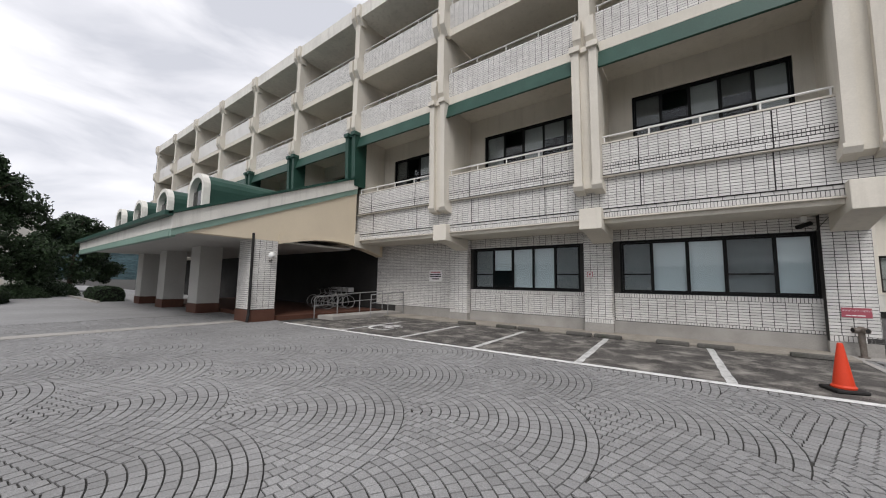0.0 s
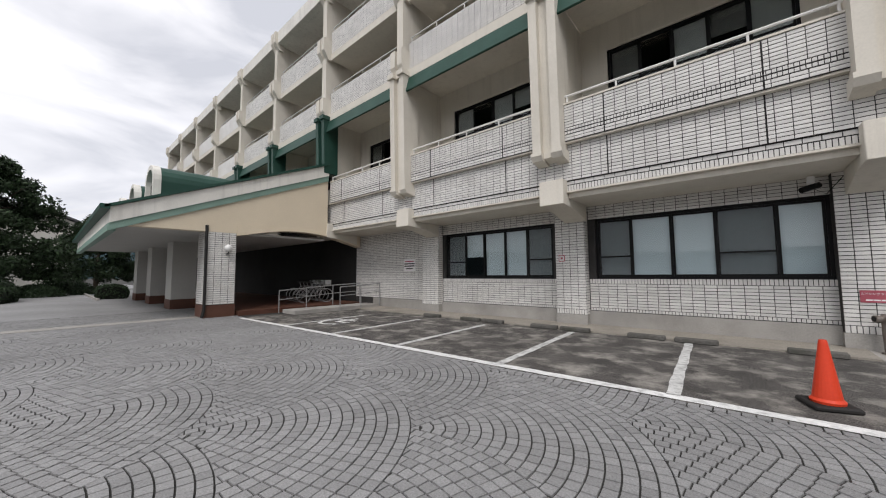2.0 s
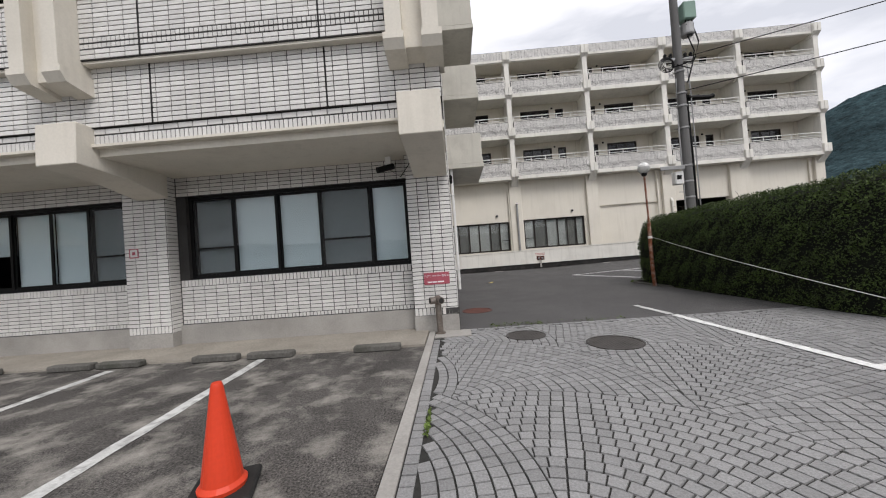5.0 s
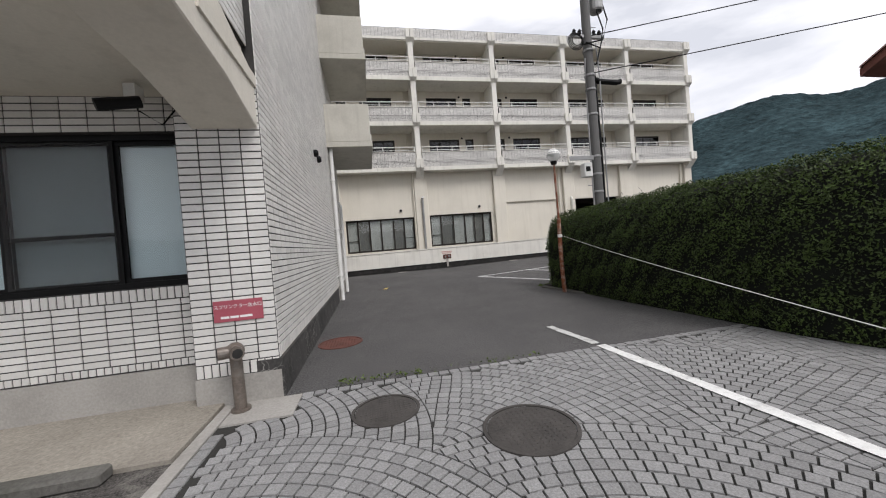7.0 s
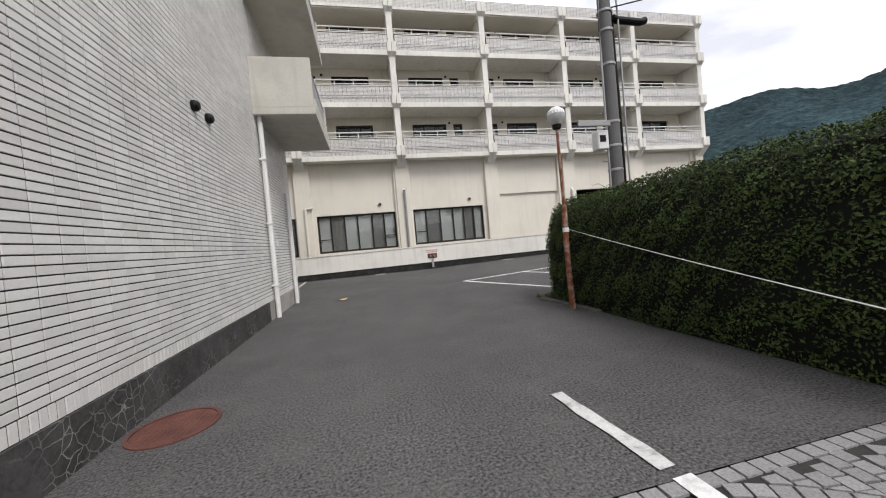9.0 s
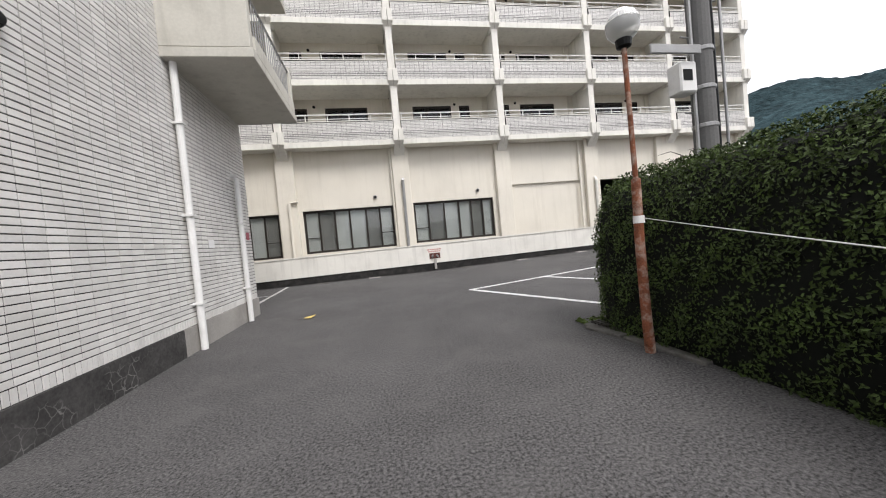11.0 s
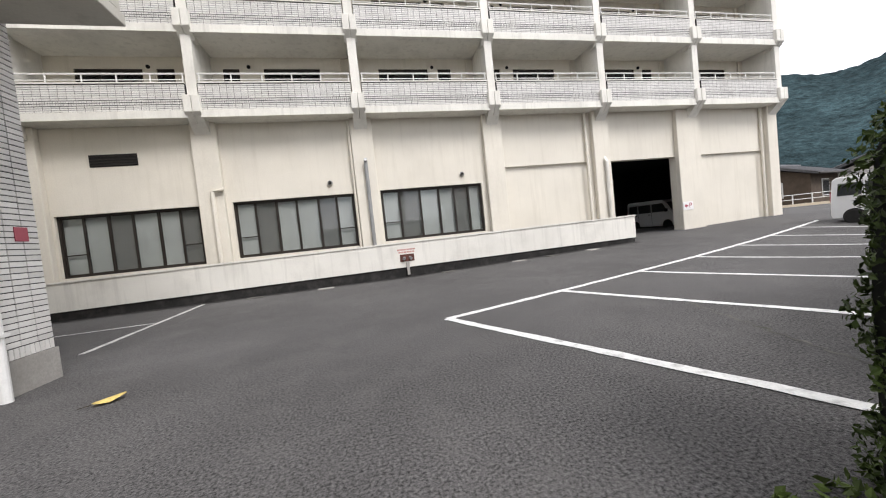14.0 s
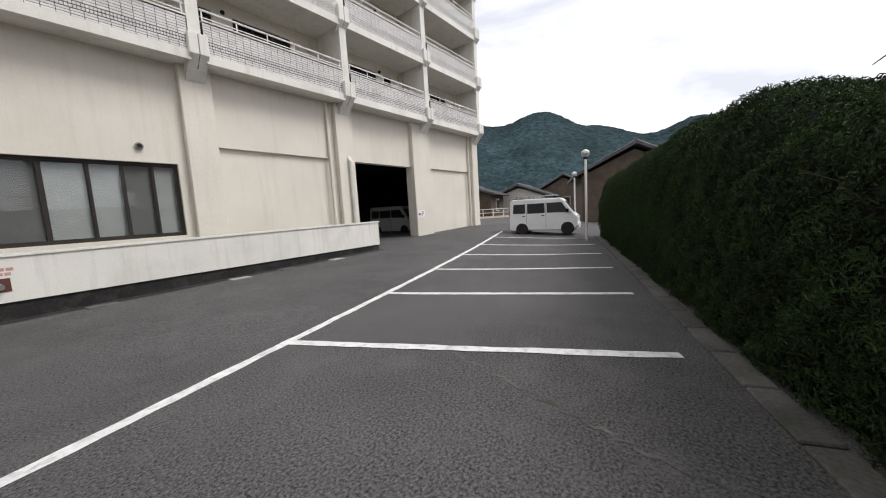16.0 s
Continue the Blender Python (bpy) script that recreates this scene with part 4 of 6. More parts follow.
def bicycle(x, y, z, turn):
    t = thing("bicycle", "parked bicycle with pale rims in the dark porch", "bicycle", pose(x, y, z, 0, 0, turn), "parked bicycles")
    for dx in (-0.5, 0.5):
        bm = bmesh.new()
        n = 20
        tube(bm, [(dx + 0.31 * math.cos(2 * math.pi * i / n), 0, 0.33 + 0.31 * math.sin(2 * math.pi * i / n)) for i in range(n + 1)], 0.018, 6)
        part("wheel", bm, GREYM, t)
    for name, pts in (("frame", [(-0.5, 0, 0.33), (-0.15, 0, 0.72), (0.38, 0, 0.78), (-0.05, 0, 0.3), (-0.5, 0, 0.33)]), ("fork", [(0.5, 0, 0.33), (0.36, 0, 0.95)]), ("handlebar", [(0.3, -0.26, 0.98), (0.38, 0, 0.98), (0.3, 0.26, 0.98)]), ("seat_post", [(-0.13, 0, 0.7), (-0.2, 0, 0.92)])):
        bm = bmesh.new()
        tube(bm, pts, 0.016, 6)
        part(name, bm, GREYM, t)
    boxpart("saddle", (-0.32, -0.08, -0.07, 0.07, 0.92, 0.98), RUBBER, t, bevel=0.02)
    boxpart("basket", (0.42, 0.7, -0.16, 0.16, 0.82, 1.04), GREYM, t, bevel=0.01)


for i in range(4):
    bicycle(-19.3 - 0.55 * i, 1.7 + 0.1 * i, 0.16, 70)

# ---- forecourt things ----


def cone(x, y, s=1.0, lean=0):
    t = thing("traffic_cone", "orange plastic traffic cone on a black rubber base", "traffic cone", pose(x, y, zg(x, y) + 0.004, 0, 0, 20 + lean), "traffic cones")
    bm = bmesh.new()
    lathe(bm, [(0.135, 0.05), (0.14, 0.075), (0.118, 0.10), (0.035, 0.68), (0.028, 0.70), (0.018, 0.70)], 24)
    part("body", bm, ORANGE, t, smooth=False)
    bm = bmesh.new()
    bx(bm, -0.19, 0.19, -0.19, 0.19, 0.0, 0.05)
    part("base", bm, RUBBER, t, bevel=0.014)


cone(-3.46, -1.15)
cone(1.69, -0.7, lean=30)
cone(-20.25, -10.45)
cone(-26.0, -11.6)

for x in (-3.2, -4.87, -5.75, -7.3, -8.1, -9.7, -10.5, -12.1):
    t = boxpart("wheel_stop", (-0.36, 0.36, -0.075, 0.075, 0.0, 0.10), DIRTSHADEC, bevel=0.018)
    t.matrix_world = pose(x, 2.02, 0.0)
    tagged(t, "weathered concrete wheel stop at the bay end", "wheel stop", "wheel stops")


def manhole(x, y, r, material, label):
    t = thing("manhole_cover", label, "manhole cover", pose(x, y, zg(x, y)))
    bm = bmesh.new()
    lathe(bm, [(r + 0.035, -0.03), (r + 0.035, 0.012), (r + 0.006, 0.012), (r + 0.006, -0.03)], 36)
    part("rim", bm, material, t)
    bm = bmesh.new()
    lathe(bm, [(r, -0.03), (r, 0.005), (r - 0.015, 0.007), (0.0, 0.007)], 36)
    part("lid", bm, material, t)
    verts, faces = [], []
    n = int(r / 0.045)
    for i in range(-n, n + 1):
        for j in range(-n, n + 1):
            cx, cy = i * 0.045, j * 0.045
            if math.hypot(cx, cy) < r - 0.05:
                k = len(verts)
                a = 0.012
                verts += [(cx - a, cy - a, 0.007), (cx + a, cy - a, 0.007), (cx + a, cy + a, 0.007), (cx - a, cy + a, 0.007), (cx - a * 0.7, cy - a * 0.7, 0.011), (cx + a * 0.7, cy - a * 0.7, 0.011), (cx + a * 0.7, cy + a * 0.7, 0.011), (cx - a * 0.7, cy + a * 0.7, 0.011)]
                faces += [(k + 4, k + 5, k + 6, k + 7), (k, k + 1, k + 5, k + 4), (k + 1, k + 2, k + 6, k + 5), (k + 2, k + 3, k + 7, k + 6), (k + 3, k, k + 4, k + 7)]
    joined("studs", verts, faces, material, t, kind="stuff")


manhole(-0.86, 2.36, 0.28, IRON, "round dark cast-iron manhole cover in the setts")
manhole(0.23, 1.63, 0.34, IRON, "large round studded manhole cover in the setts")
manhole(-1.48, 5.05, 0.32, IRONRED, "round rust-red manhole cover in the asphalt")


def lettering(body, size, m, parent, material=WHITE, name="lettering"):
    cu = bpy.data.curves.new(name, "FONT")
    cu.body, cu.size, cu.align_x, cu.align_y, cu.extrude = body, size, "CENTER", "CENTER", 0.001
    cu.materials.append(material)
    ob = new(name, cu)
    ob.parent = parent
    ob.matrix_world = m
    return ob


# sprinkler inlet and its sign
sg = thing("inlet_sign", "faded red sign with white lettering on the pillar", "sign", pose(-2.27, 3.088, 0.975))
boxpart("plate", (-0.235, 0.235, -0.012, -0.002, -0.11, 0.11), REDSIGN, sg, bevel=0.003)
lettering("スプリンクラー送水口", 0.046, pose(-2.27, 3.073, 1.02, 90), sg)
for i, (a, b) in enumerate(((-0.17, -0.09), (-0.08, 0.0), (0.01, 0.13))):
    boxpart("lettering", (a, b, -0.014, -0.012, -0.075, -0.052), WHITE, sg)
st = thing("standpipe", "grey sprinkler inlet standpipe with an open coupling", "standpipe", pose(-2.26, 2.9, 0.0))
bm = bmesh.new()
tube(bm, [(0, 0, 0), (-0.01, 0, 0.56)], 0.055, 16)
part("pipe", bm, BROWNP, st)
bm = bmesh.new()
lathe(bm, [(0.09, 0.004), (0.09, 0.03), (0.06, 0.035)], 18)
part("flange", bm, BROWNP, st)
for a in (-25, 40):
    d = Vector((math.sin(radians(a)), -math.cos(radians(a)), 0)) * (-1 if a < 0 else 1)
    d = Vector((-0.8, -0.35, 0)).normalized() if a < 0 else Vector((0.45, -0.9, 0)).normalized()
    bm = bmesh.new()
    p0 = Vector((-0.01, 0, 0.60))
    tube(bm, [p0, p0 + d * 0.15], 0.062, 16)
    part("coupling", bm, BROWNP, st)
    # Near-black disc on the closed end paints the hollow's shade.
    bm = bmesh.new()
    tube(bm, [p0 + d * 0.148, p0 + d * 0.153], 0.046, 16)
    part("mouth", bm, UNLIT, st)
bm = bmesh.new()
bmesh.ops.create_uvsphere(bm, u_segments=14, v_segments=9, radius=0.085, matrix=Matrix.Translation((-0.01, 0, 0.60)))
part("head", bm, BROWNP, st, smooth=True)

# white notice on the tiled wall, with bars for its text
sg = thing("notice_board", "white notice with lines of dark text on the tiled wall", "sign", pose(-14.6, 3.34, 1.82))
boxpart("plate", (-0.36, 0.36, -0.02, -0.012, -0.25, 0.25), WHITE, sg, bevel=0.003)
for z, a in ((0.16, 0.27), (0.06, 0.31), (-0.03, 0.31), (-0.14, 0.2)):
    boxpart("lettering", (-a, a, -0.0225, -0.02, z - 0.025, z + 0.02), BLACKAL if z < 0.1 else REDSIGN, sg)
sg = thing("fire_mark", "small faded red sticker on the pillar tiles", "sign", pose(-8.0, 3.088, 1.86))
boxpart("plate", (-0.09, 0.09, -0.006, 0.0, -0.09, 0.09), REDSIGN, sg)
boxpart("emblem", (-0.07, 0.07, -0.008, -0.006, -0.07, 0.07), TILE, sg)
boxpart("lettering", (-0.03, 0.03, -0.010, -0.008, -0.03, 0.03), REDSIGN, sg)

cc = thing("security_camera", "small dark security camera under the overhang", "camera", pose(-3.0, 2.95, 3.0))
boxpart("bracket", (-0.05, 0.05, 0.0, 0.14, 0.12, 0.26), WHITEM, cc)
bm = bmesh.new()
tube(bm, [(0.1, -0.02, 0.07), (-0.16, -0.2, -0.03)], 0.055, 12)
part("body", bm, BLACKAL, cc)
bm = bmesh.new()
tube(bm, [(0.0, 0.1, 0.14), (0.03, 0.05, 0.02), (0.2, 0.12, -0.1), (0.5, 0.15, 0.3)], 0.008, 6)
part("cable", bm, BLACKAL, cc)

# wheelchair mark in the far bay
hm = thing("wheelchair_mark", "worn white wheelchair mark painted on the bay", "road marking", pose(-13.6, -0.7, 0.006, 0, 0, 0))
bm = bmesh.new()
ring = [(0.42 * math.cos(a), 0.42 * math.sin(a)) for a in [math.pi * (0.6 + 1.5 * i / 18) for i in range(19)]]
for (x0, y0), (x1, y1) in zip(ring, ring[1:]):
    bm.faces.new([bm.verts.new(p) for p in ((x0, y0, 0), (x1, y1, 0), (x1 * 1.28, y1 * 1.28, 0), (x0 * 1.28, y0 * 1.28, 0))])
part("wheel_ring", bm, PAINT, hm)
for nm, d in (("body_bar", (-0.12, 0.02, 0.0, 0.85)), ("seat_bar", (0.02, 0.5, 0.0, 0.13)), ("leg_bar", (0.38, 0.5, -0.4, 0.0)), ("arm_bar", (0.02, 0.4, 0.4, 0.5))):
    bm = bmesh.new()
    bm.faces.new([bm.verts.new(p) for p in ((d[0], d[2], 0), (d[1], d[2], 0), (d[1], d[3], 0), (d[0], d[3], 0))])
    part(nm, bm, PAINT, hm)

# ---- things on the side wall ----


def downpipe(y, z1, top_elbow):
    t = thing("downpipe", "white plastic downpipe strapped to the tiled side wall", "downpipe", group="side wall pipes")
    bm = bmesh.new()
    pts = [(XS + 0.1, y, 0.0), (XS + 0.1, y, z1)]
    if top_elbow:
        pts += [(XS + 0.08, y, z1 + 0.06), (XS - 0.02, y, z1 + 0.07)]
    tube(bm, pts, 0.055, 14)
    part("pipe", bm, WHITEM, t)
    for z in (0.75, 2.2, 3.7):
        if z < z1:
            bm = bmesh.new()
            bx(bm, XS + 0.01, XS + 0.17, y - 0.07, y + 0.07, z, z + 0.035)
            part("strap", bm, WHITEM, t)


downpipe(10.3, 4.7, False)
downpipe(12.47, 3.22, True)
for y, z in ((7.12, 3.7), (7.57, 3.68)):
    t = thing("wall_vent", "small black wall vent", "vent", pose(XS + 0.01, y, z, 0, 90, 0), "side wall vents")
    bm = bmesh.new()
    lathe(bm, [(0.075, 0.0), (0.08, 0.05), (0.055, 0.09), (0.0, 0.095)], 14)
    part("hood", bm, BLACKAL, t)
t = thing("wall_plate", "blank white plate on the tiled side wall", "plate", pose(XS + 0.012, 11.14, 1.76, 0, 0, 90))
boxpart("plate", (-0.11, 0.11, -0.01, 0.0, -0.075, 0.075), WHITE, t, bevel=0.003)
t = thing("fire_mark", "small faded red label near the wall corner", "sign", pose(XS + 0.012, 13.05, 1.95, 0, 0, 90))
boxpart("plate", (-0.09, 0.09, -0.008, 0.0, -0.09, 0.09), REDSIGN, t)


def side_balcony(z):
    t = thing("side_balcony", "weathered concrete balcony box on the side wall", "balcony", group="side balconies")
    boxpart("slab", (XS, -0.54, 10.12, 13.25, z, z + 0.16), BOXC, t, bevel=0.01)
    boxpart("end_panel", (XS, -0.58, 10.12, 10.28, z + 0.16, z + 1.32), BOXC, t, bevel=0.01)
    boxpart("front_kerb", (-0.70, -0.54, 10.28, 13.09, z + 0.16, z + 0.42), BOXC, t)
    boxpart("end_panel", (XS, -0.58, 13.09, 13.25, z + 0.16, z + 1.32), BOXC, t, bevel=0.01)
    bm = bmesh.new()
    tube(bm, [(-0.63, 10.28, z + 1.2), (-0.63, 13.09, z + 1.2)], 0.025, 8)
    part("top_rail", bm, GREYM, t)
    for i in range(18):
        y = 10.4 + i * 0.15
        bm = bmesh.new()
        tube(bm, [(-0.63, y, z + 0.42), (-0.63, y, z + 1.2)], 0.011, 6)
        part("baluster", bm, GREYM, t)


for z in (4.7, 7.4, 10.15):
    side_balcony(z)

# ---- things on the far wing ----


def far_pipe(pts, r, material, label):
    bm = bmesh.new()
    tube(bm, pts, r, 10)
    tagged(part("downpipe", bm, material, m=MB), label, "downpipe", "far wing pipes")


for u, z1 in ((2.2, 6.25), (12.72, 6.25), (23.2, 6.25)):
    far_pipe([(u, -0.09, -0.05 if u > 10 else 0.5), (u, -0.09, z1)], 0.06, BWALL, "ivory downpipe on the rendered wall")
far_pipe([(2.72, -0.3, 0.6), (2.72, -0.3, 4.55), (2.72, -0.44, 4.62)], 0.075, GREYM, "grey flue pipe with a dark elbow")
far_pipe([(-2.76, -0.3, 0.6), (-2.76, -0.3, 3.8), (-2.35, -0.3, 3.86)], 0.07, BWALL, "ivory pipe with a bent top")
far_pipe([(13.55, -0.31, 0.3), (13.55, -0.31, 3.95), (13.55, -0.1, 4.25)], 0.09, BWHITE, "white cable duct beside the garage")
for u in (1.28, 6.66):
    t = thing("wall_vent", "small dark round vent on the rendered wall", "vent", MB @ pose(u, 0.0, 3.87, 90), "far wing vents")
    bm = bmesh.new()
    lathe(bm, [(0.09, 0.0), (0.10, 0.06), (0.07, 0.10), (0.0, 0.105)], 14)
    part("hood", bm, GREYM, t)
    # Hood is solid; a near-black disc gives the shade of its mouth.
    bm = bmesh.new()
    lathe(bm, [(0.065, 0.1), (0.06, 0.112), (0.0, 0.112)], 14)
    part("mouth", bm, UNLIT, t)
t = thing("vent_slot", "black louvred vent slot high in the wall", "vent", MB)
# Flat near-black plate stands in for the shade inside the slot.
boxpart("opening", (-6.48, -5.05, -0.012, 0.0, 4.94, 5.36), UNLIT, t)
for i in range(4):
    boxpart("slat", (-6.46, -5.07, -0.035, -0.012, 4.98 + i * 0.1, 5.0 + i * 0.1), BRONZE, t)
fb = thing("hose_box", "rusty fire hose connection set in the low wall", "hydrant", MB @ pose(3.78, -1.6, 0.70))
boxpart("recess", (-0.26, 0.26, -0.012, 0.0, -0.13, 0.13), IRONRED, fb)
for dx in (-0.1, 0.1):
    bm = bmesh.new()
    tube(bm, [(dx, 0, 0), (dx * 1.3, -0.12, -0.03)], 0.055, 12)
    part("coupling", bm, GREYM, fb)
boxpart("pipe", (-0.05, 0.05, -0.07, 0.0, -0.62, -0.13), CONC, fb)
for z, a in ((0.30, 0.34), (0.21, 0.3)):
    for k in range(6):
        x0 = -a + 2 * a * k / 6
        boxpart("lettering", (x0, x0 + a / 3.6, -0.004, 0.0, z - 0.03, z + 0.03), FADED, fb)
ps = thing("parking_sign", "white parking sign with an arrow on the garage pillar", "sign", MB @ pose(18.02, -0.225, 1.55))
boxpart("plate", (-0.30, 0.30, -0.02, 0.0, -0.2, 0.2), WHITE, ps, bevel=0.004)
lettering("P", 0.36, MB @ pose(18.14, -0.249, 1.55, 90), ps, REDSIGN)
bm = bmesh.new()
prism(bm, [(-0.25, 0.0), (-0.12, 0.1), (-0.12, 0.035), (-0.02, 0.035), (-0.02, -0.035), (-0.12, -0.035), (-0.12, -0.1)], -0.023, -0.02, "y")
part("arrow", bm, REDSIGN, ps)

# ---- hedges ----


def leaves(name, n, sampler, size, material, parent, seed, label="", asp=0.55):
    """Many small leaves as one mesh; sampler gives a place and an outward direction."""
    rng = np.random.RandomState(seed)
    P, N = sampler(rng, n)
    d = N + rng.normal(0, 0.65, (n, 3))
    d /= np.linalg.norm(d, axis=1)[:, None]
    r = rng.normal(0, 1, (n, 3))
    a = np.cross(d, r)
    a /= np.linalg.norm(a, axis=1)[:, None]
    b = np.cross(d, a)
    s = size * rng.uniform(0.6, 1.4, (n, 1))
    V = np.stack([P - a * s, P + b * s * asp, P + a * s * 1.1 + d * s * 0.4, P - b * s * asp], 1).reshape(-1, 3)
    F = np.arange(4 * n).reshape(-1, 4)
    return joined(name, V.tolist(), F.tolist(), material, parent, label, "stuff")


def hedge_body(line, width, height, nz=8):
    """Cross-sections along a line (x, y), rounded on top; returns rings of points."""
    rings = []
    for i, (x, y) in enumerate(line):
        x0, y0 = line[max(0, i - 1)]
        x1, y1 = line[min(len(line) - 1, i + 1)]
        d = Vector((x1 - x0, y1 - y0, 0)).normalized()
        nrm = Vector((d.y, -d.x, 0))
        ring = []
        h = height[i] if isinstance(height, list) else height
        prof = [(-0.48, 0.0), (-0.53, 0.3), (-0.51, 0.6), (-0.44, 0.8), (-0.28, 0.94), (0.0, 1.0), (0.28, 0.94), (0.44, 0.8), (0.51, 0.6), (0.53, 0.3), (0.48, 0.0)]
        w = width[i] if isinstance(width, list) else width
        for p, q in prof:
            wob = 0.05 * noise.noise((x * 0.9, y * 0.9, q * 3 + p))
            z = q * h * (1 + 0.02 * noise.noise((x, y, 5)))
            pt = Vector((x, y, 0)) + nrm * (p * w * (1 + wob)) + Vector((0, 0, z))
            pt.z += zg(x, y) * 0
            ring.append(pt)
        rings.append(ring)
    return rings


def hedge(name, line, width, height, leafmat, leafsize, density, label, seed, sprigs=0.0, asp=0.55, rough=1.0):
    t = thing(name, label, "hedge")
    rings = hedge_body(line, width, height)
    n = len(rings[0])
    verts = [tuple(p) for r in rings for p in r]
    faces = [(i * n + k, (i + 1) * n + k, (i + 1) * n + k + 1, i * n + k + 1) for i in range(len(rings) - 1) for k in range(n - 1)]
    faces += [tuple(range(n)), tuple((len(rings) - 1) * n + k for k in reversed(range(n)))]
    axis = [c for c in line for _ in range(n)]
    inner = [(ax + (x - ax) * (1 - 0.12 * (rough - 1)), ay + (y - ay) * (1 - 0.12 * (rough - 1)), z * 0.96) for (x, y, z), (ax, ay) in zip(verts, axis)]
    # Shrunken body whose black colour supplies the shade behind the leaves.
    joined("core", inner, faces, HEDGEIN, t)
    V = np.array(verts)
    tris = np.array([tr for f in faces for tr in ([(f[0], f[j], f[j + 1]) for j in range(1, len(f) - 1)])])
    A, B, C = V[tris[:, 0]], V[tris[:, 1]], V[tris[:, 2]]
    cr = np.cross(B - A, C - A)
    area = np.linalg.norm(cr, axis=1) / 2
    nn = cr / np.maximum(1e-9, 2 * area)[:, None]
    cen = V.mean(0)
    count = int(area.sum() * density)

    def sampler(rng, m_):
        pick = rng.choice(len(tris), m_, p=area / area.sum())
        u, v = rng.rand(m_, 1), rng.rand(m_, 1)
        fl = (u + v) > 1
        u, v = np.where(fl, 1 - u, u), np.where(fl, 1 - v, v)
        P = A[pick] + u * (B[pick] - A[pick]) + v * (C[pick] - A[pick])
        N = nn[pick].copy()
        clump = np.sin(P[:, :1] * 9.1 + 2 * np.sin(P[:, 1:2] * 6)) * np.sin(P[:, 2:3] * 10.3 + P[:, 1:2] * 8.7) * 0.05
        clump = clump + (rough - 1) * (np.sin(P[:, :1] * 3.7 + 1.5 * np.sin(P[:, 2:3] * 2.9)) * np.sin(P[:, 2:3] * 4.3 + P[:, 1:2] * 5.1) * 0.05 + np.sin(P[:, :1] * 17.0 + P[:, 2:3] * 7.0) * np.sin(P[:, 2:3] * 19.0 - P[:, :1] * 5.0) * 0.03)
        P = P + N * (clump + rng.uniform(-0.06, 0.05, (m_, 1)))
        P[:, 2] = np.maximum(P[:, 2], 0.03)
        if sprigs:
            top = N[:, 2] > 0.5
            P[top, 2] += rng.exponential(sprigs, top.sum())
        return P, N
    leaves("foliage", count, sampler, leafsize, leafmat, t, seed, asp=asp)
    return t


L1 = [(4.6, 8.62), (4.64, 8.4)] + [(4.7 + 0.008 * j, 8.05 - 0.465 * j) for j in range(13)] + [(4.9, 2.0), (5.1, 1.5), (5.35, 1.05), (5.7, 0.65), (6.15, 0.3), (6.7, 0.0), (7.4, -0.3), (8.2, -0.6), (9.2, -0.9), (10.4, -1.2), (12.0, -1.6)]
hedge("box_hedge", L1, [0.45, 0.9] + [1.15] * (len(L1) - 2), [1.7, 2.0] + [2.1 + 0.012 * j for j in range(len(L1) - 2)], LEAF, 0.018, 3000, "thick clipped dark green hedge beside the forecourt", 3)
nrm2 = Vector((LD.y, -LD.x))
S2 = Vector((6.42, 7.76))
L2 = [tuple(S2 + LD * (0.5 * j)) for j in range(0, 33)]
hedge("juniper_hedge", L2, 1.5, [2.25 + 0.72 * smooth01(0, 10, j) + 0.08 * math.sin(j * 1.3) - 0.01 * j for j in range(33)], LEAFY, 0.025, 4200, "tall shaggy dark green juniper hedge along the bays", 5, sprigs=0.13, asp=0.24, rough=2.0)
bm = bmesh.new()
rnd = random.Random(4)
for i in range(26):
    p = Vector((5.4 + rnd.uniform(0, 2.0), 8.1 + rnd.uniform(-0.3, 0.6), rnd.uniform(1.4, 2.6)))
    q = p + Vector((rnd.uniform(-0.3, 0.3), rnd.uniform(-0.1, 0.4), rnd.uniform(-0.2, 0.45)))
    tube(bm, [p, (p + q) / 2 + Vector((0, 0, 0.06)), q], 0.008, 5, 0.003)
tagged(part("bare_twigs", bm, BARK), "bare grey twigs showing in the hedge", "twigs", kind="stuff")
# kerb in front of the juniper hedge, darkened in colour for its shade
K0, K1 = Vector((4.7, 8.18)), Vector((4.7, 8.18)) + Vector((LD.x, LD.y)) * 17.5
kd = (K1 - K0).normalized()
n = 24
for i in range(n):
    a = K0 + (K1 - K0) * (i / n)
    ob = boxpart("kerb_stone", (0.0, (K1 - K0).length / n - 0.03, -0.12, 0.12, -0.05, 0.03), DIRTSHADEC, bevel=0.012)
    ob.matrix_world = pose(a.x, a.y, zg(a.x, a.y), 0, 0, math.degrees(math.atan2(kd.y, kd.x)))
    tagged(ob, "low dirty concrete kerb stone, hedge shade in its colour", "kerb stone", "hedge kerb stones")
for p, q in (((3.94, 8.40), (4.66, 8.5)), ((3.94, 8.36), (4.06, 7.76)), ((4.06, 7.74), (4.16, 6.7))):
    a, b = Vector(p), Vector(q)
    ob = boxpart("kerb_stone", (0.0, (b - a).length - 0.02, -0.07, 0.07, -0.05, 0.04), DIRTSHADEC, bevel=0.012)
    ob.matrix_world = pose(a.x, a.y, 0, 0, 0, math.degrees(math.atan2(b.y - a.y, b.x - a.x)))
    tagged(ob, "low dirty concrete kerb stone, hedge shade in its colour", "kerb stone", "hedge kerb stones")
gr = thing("drain_grate", "rusty drain grate in the kerb corner", "grate", pose(4.3, 8.2, 0.0, 0, 0, 100))
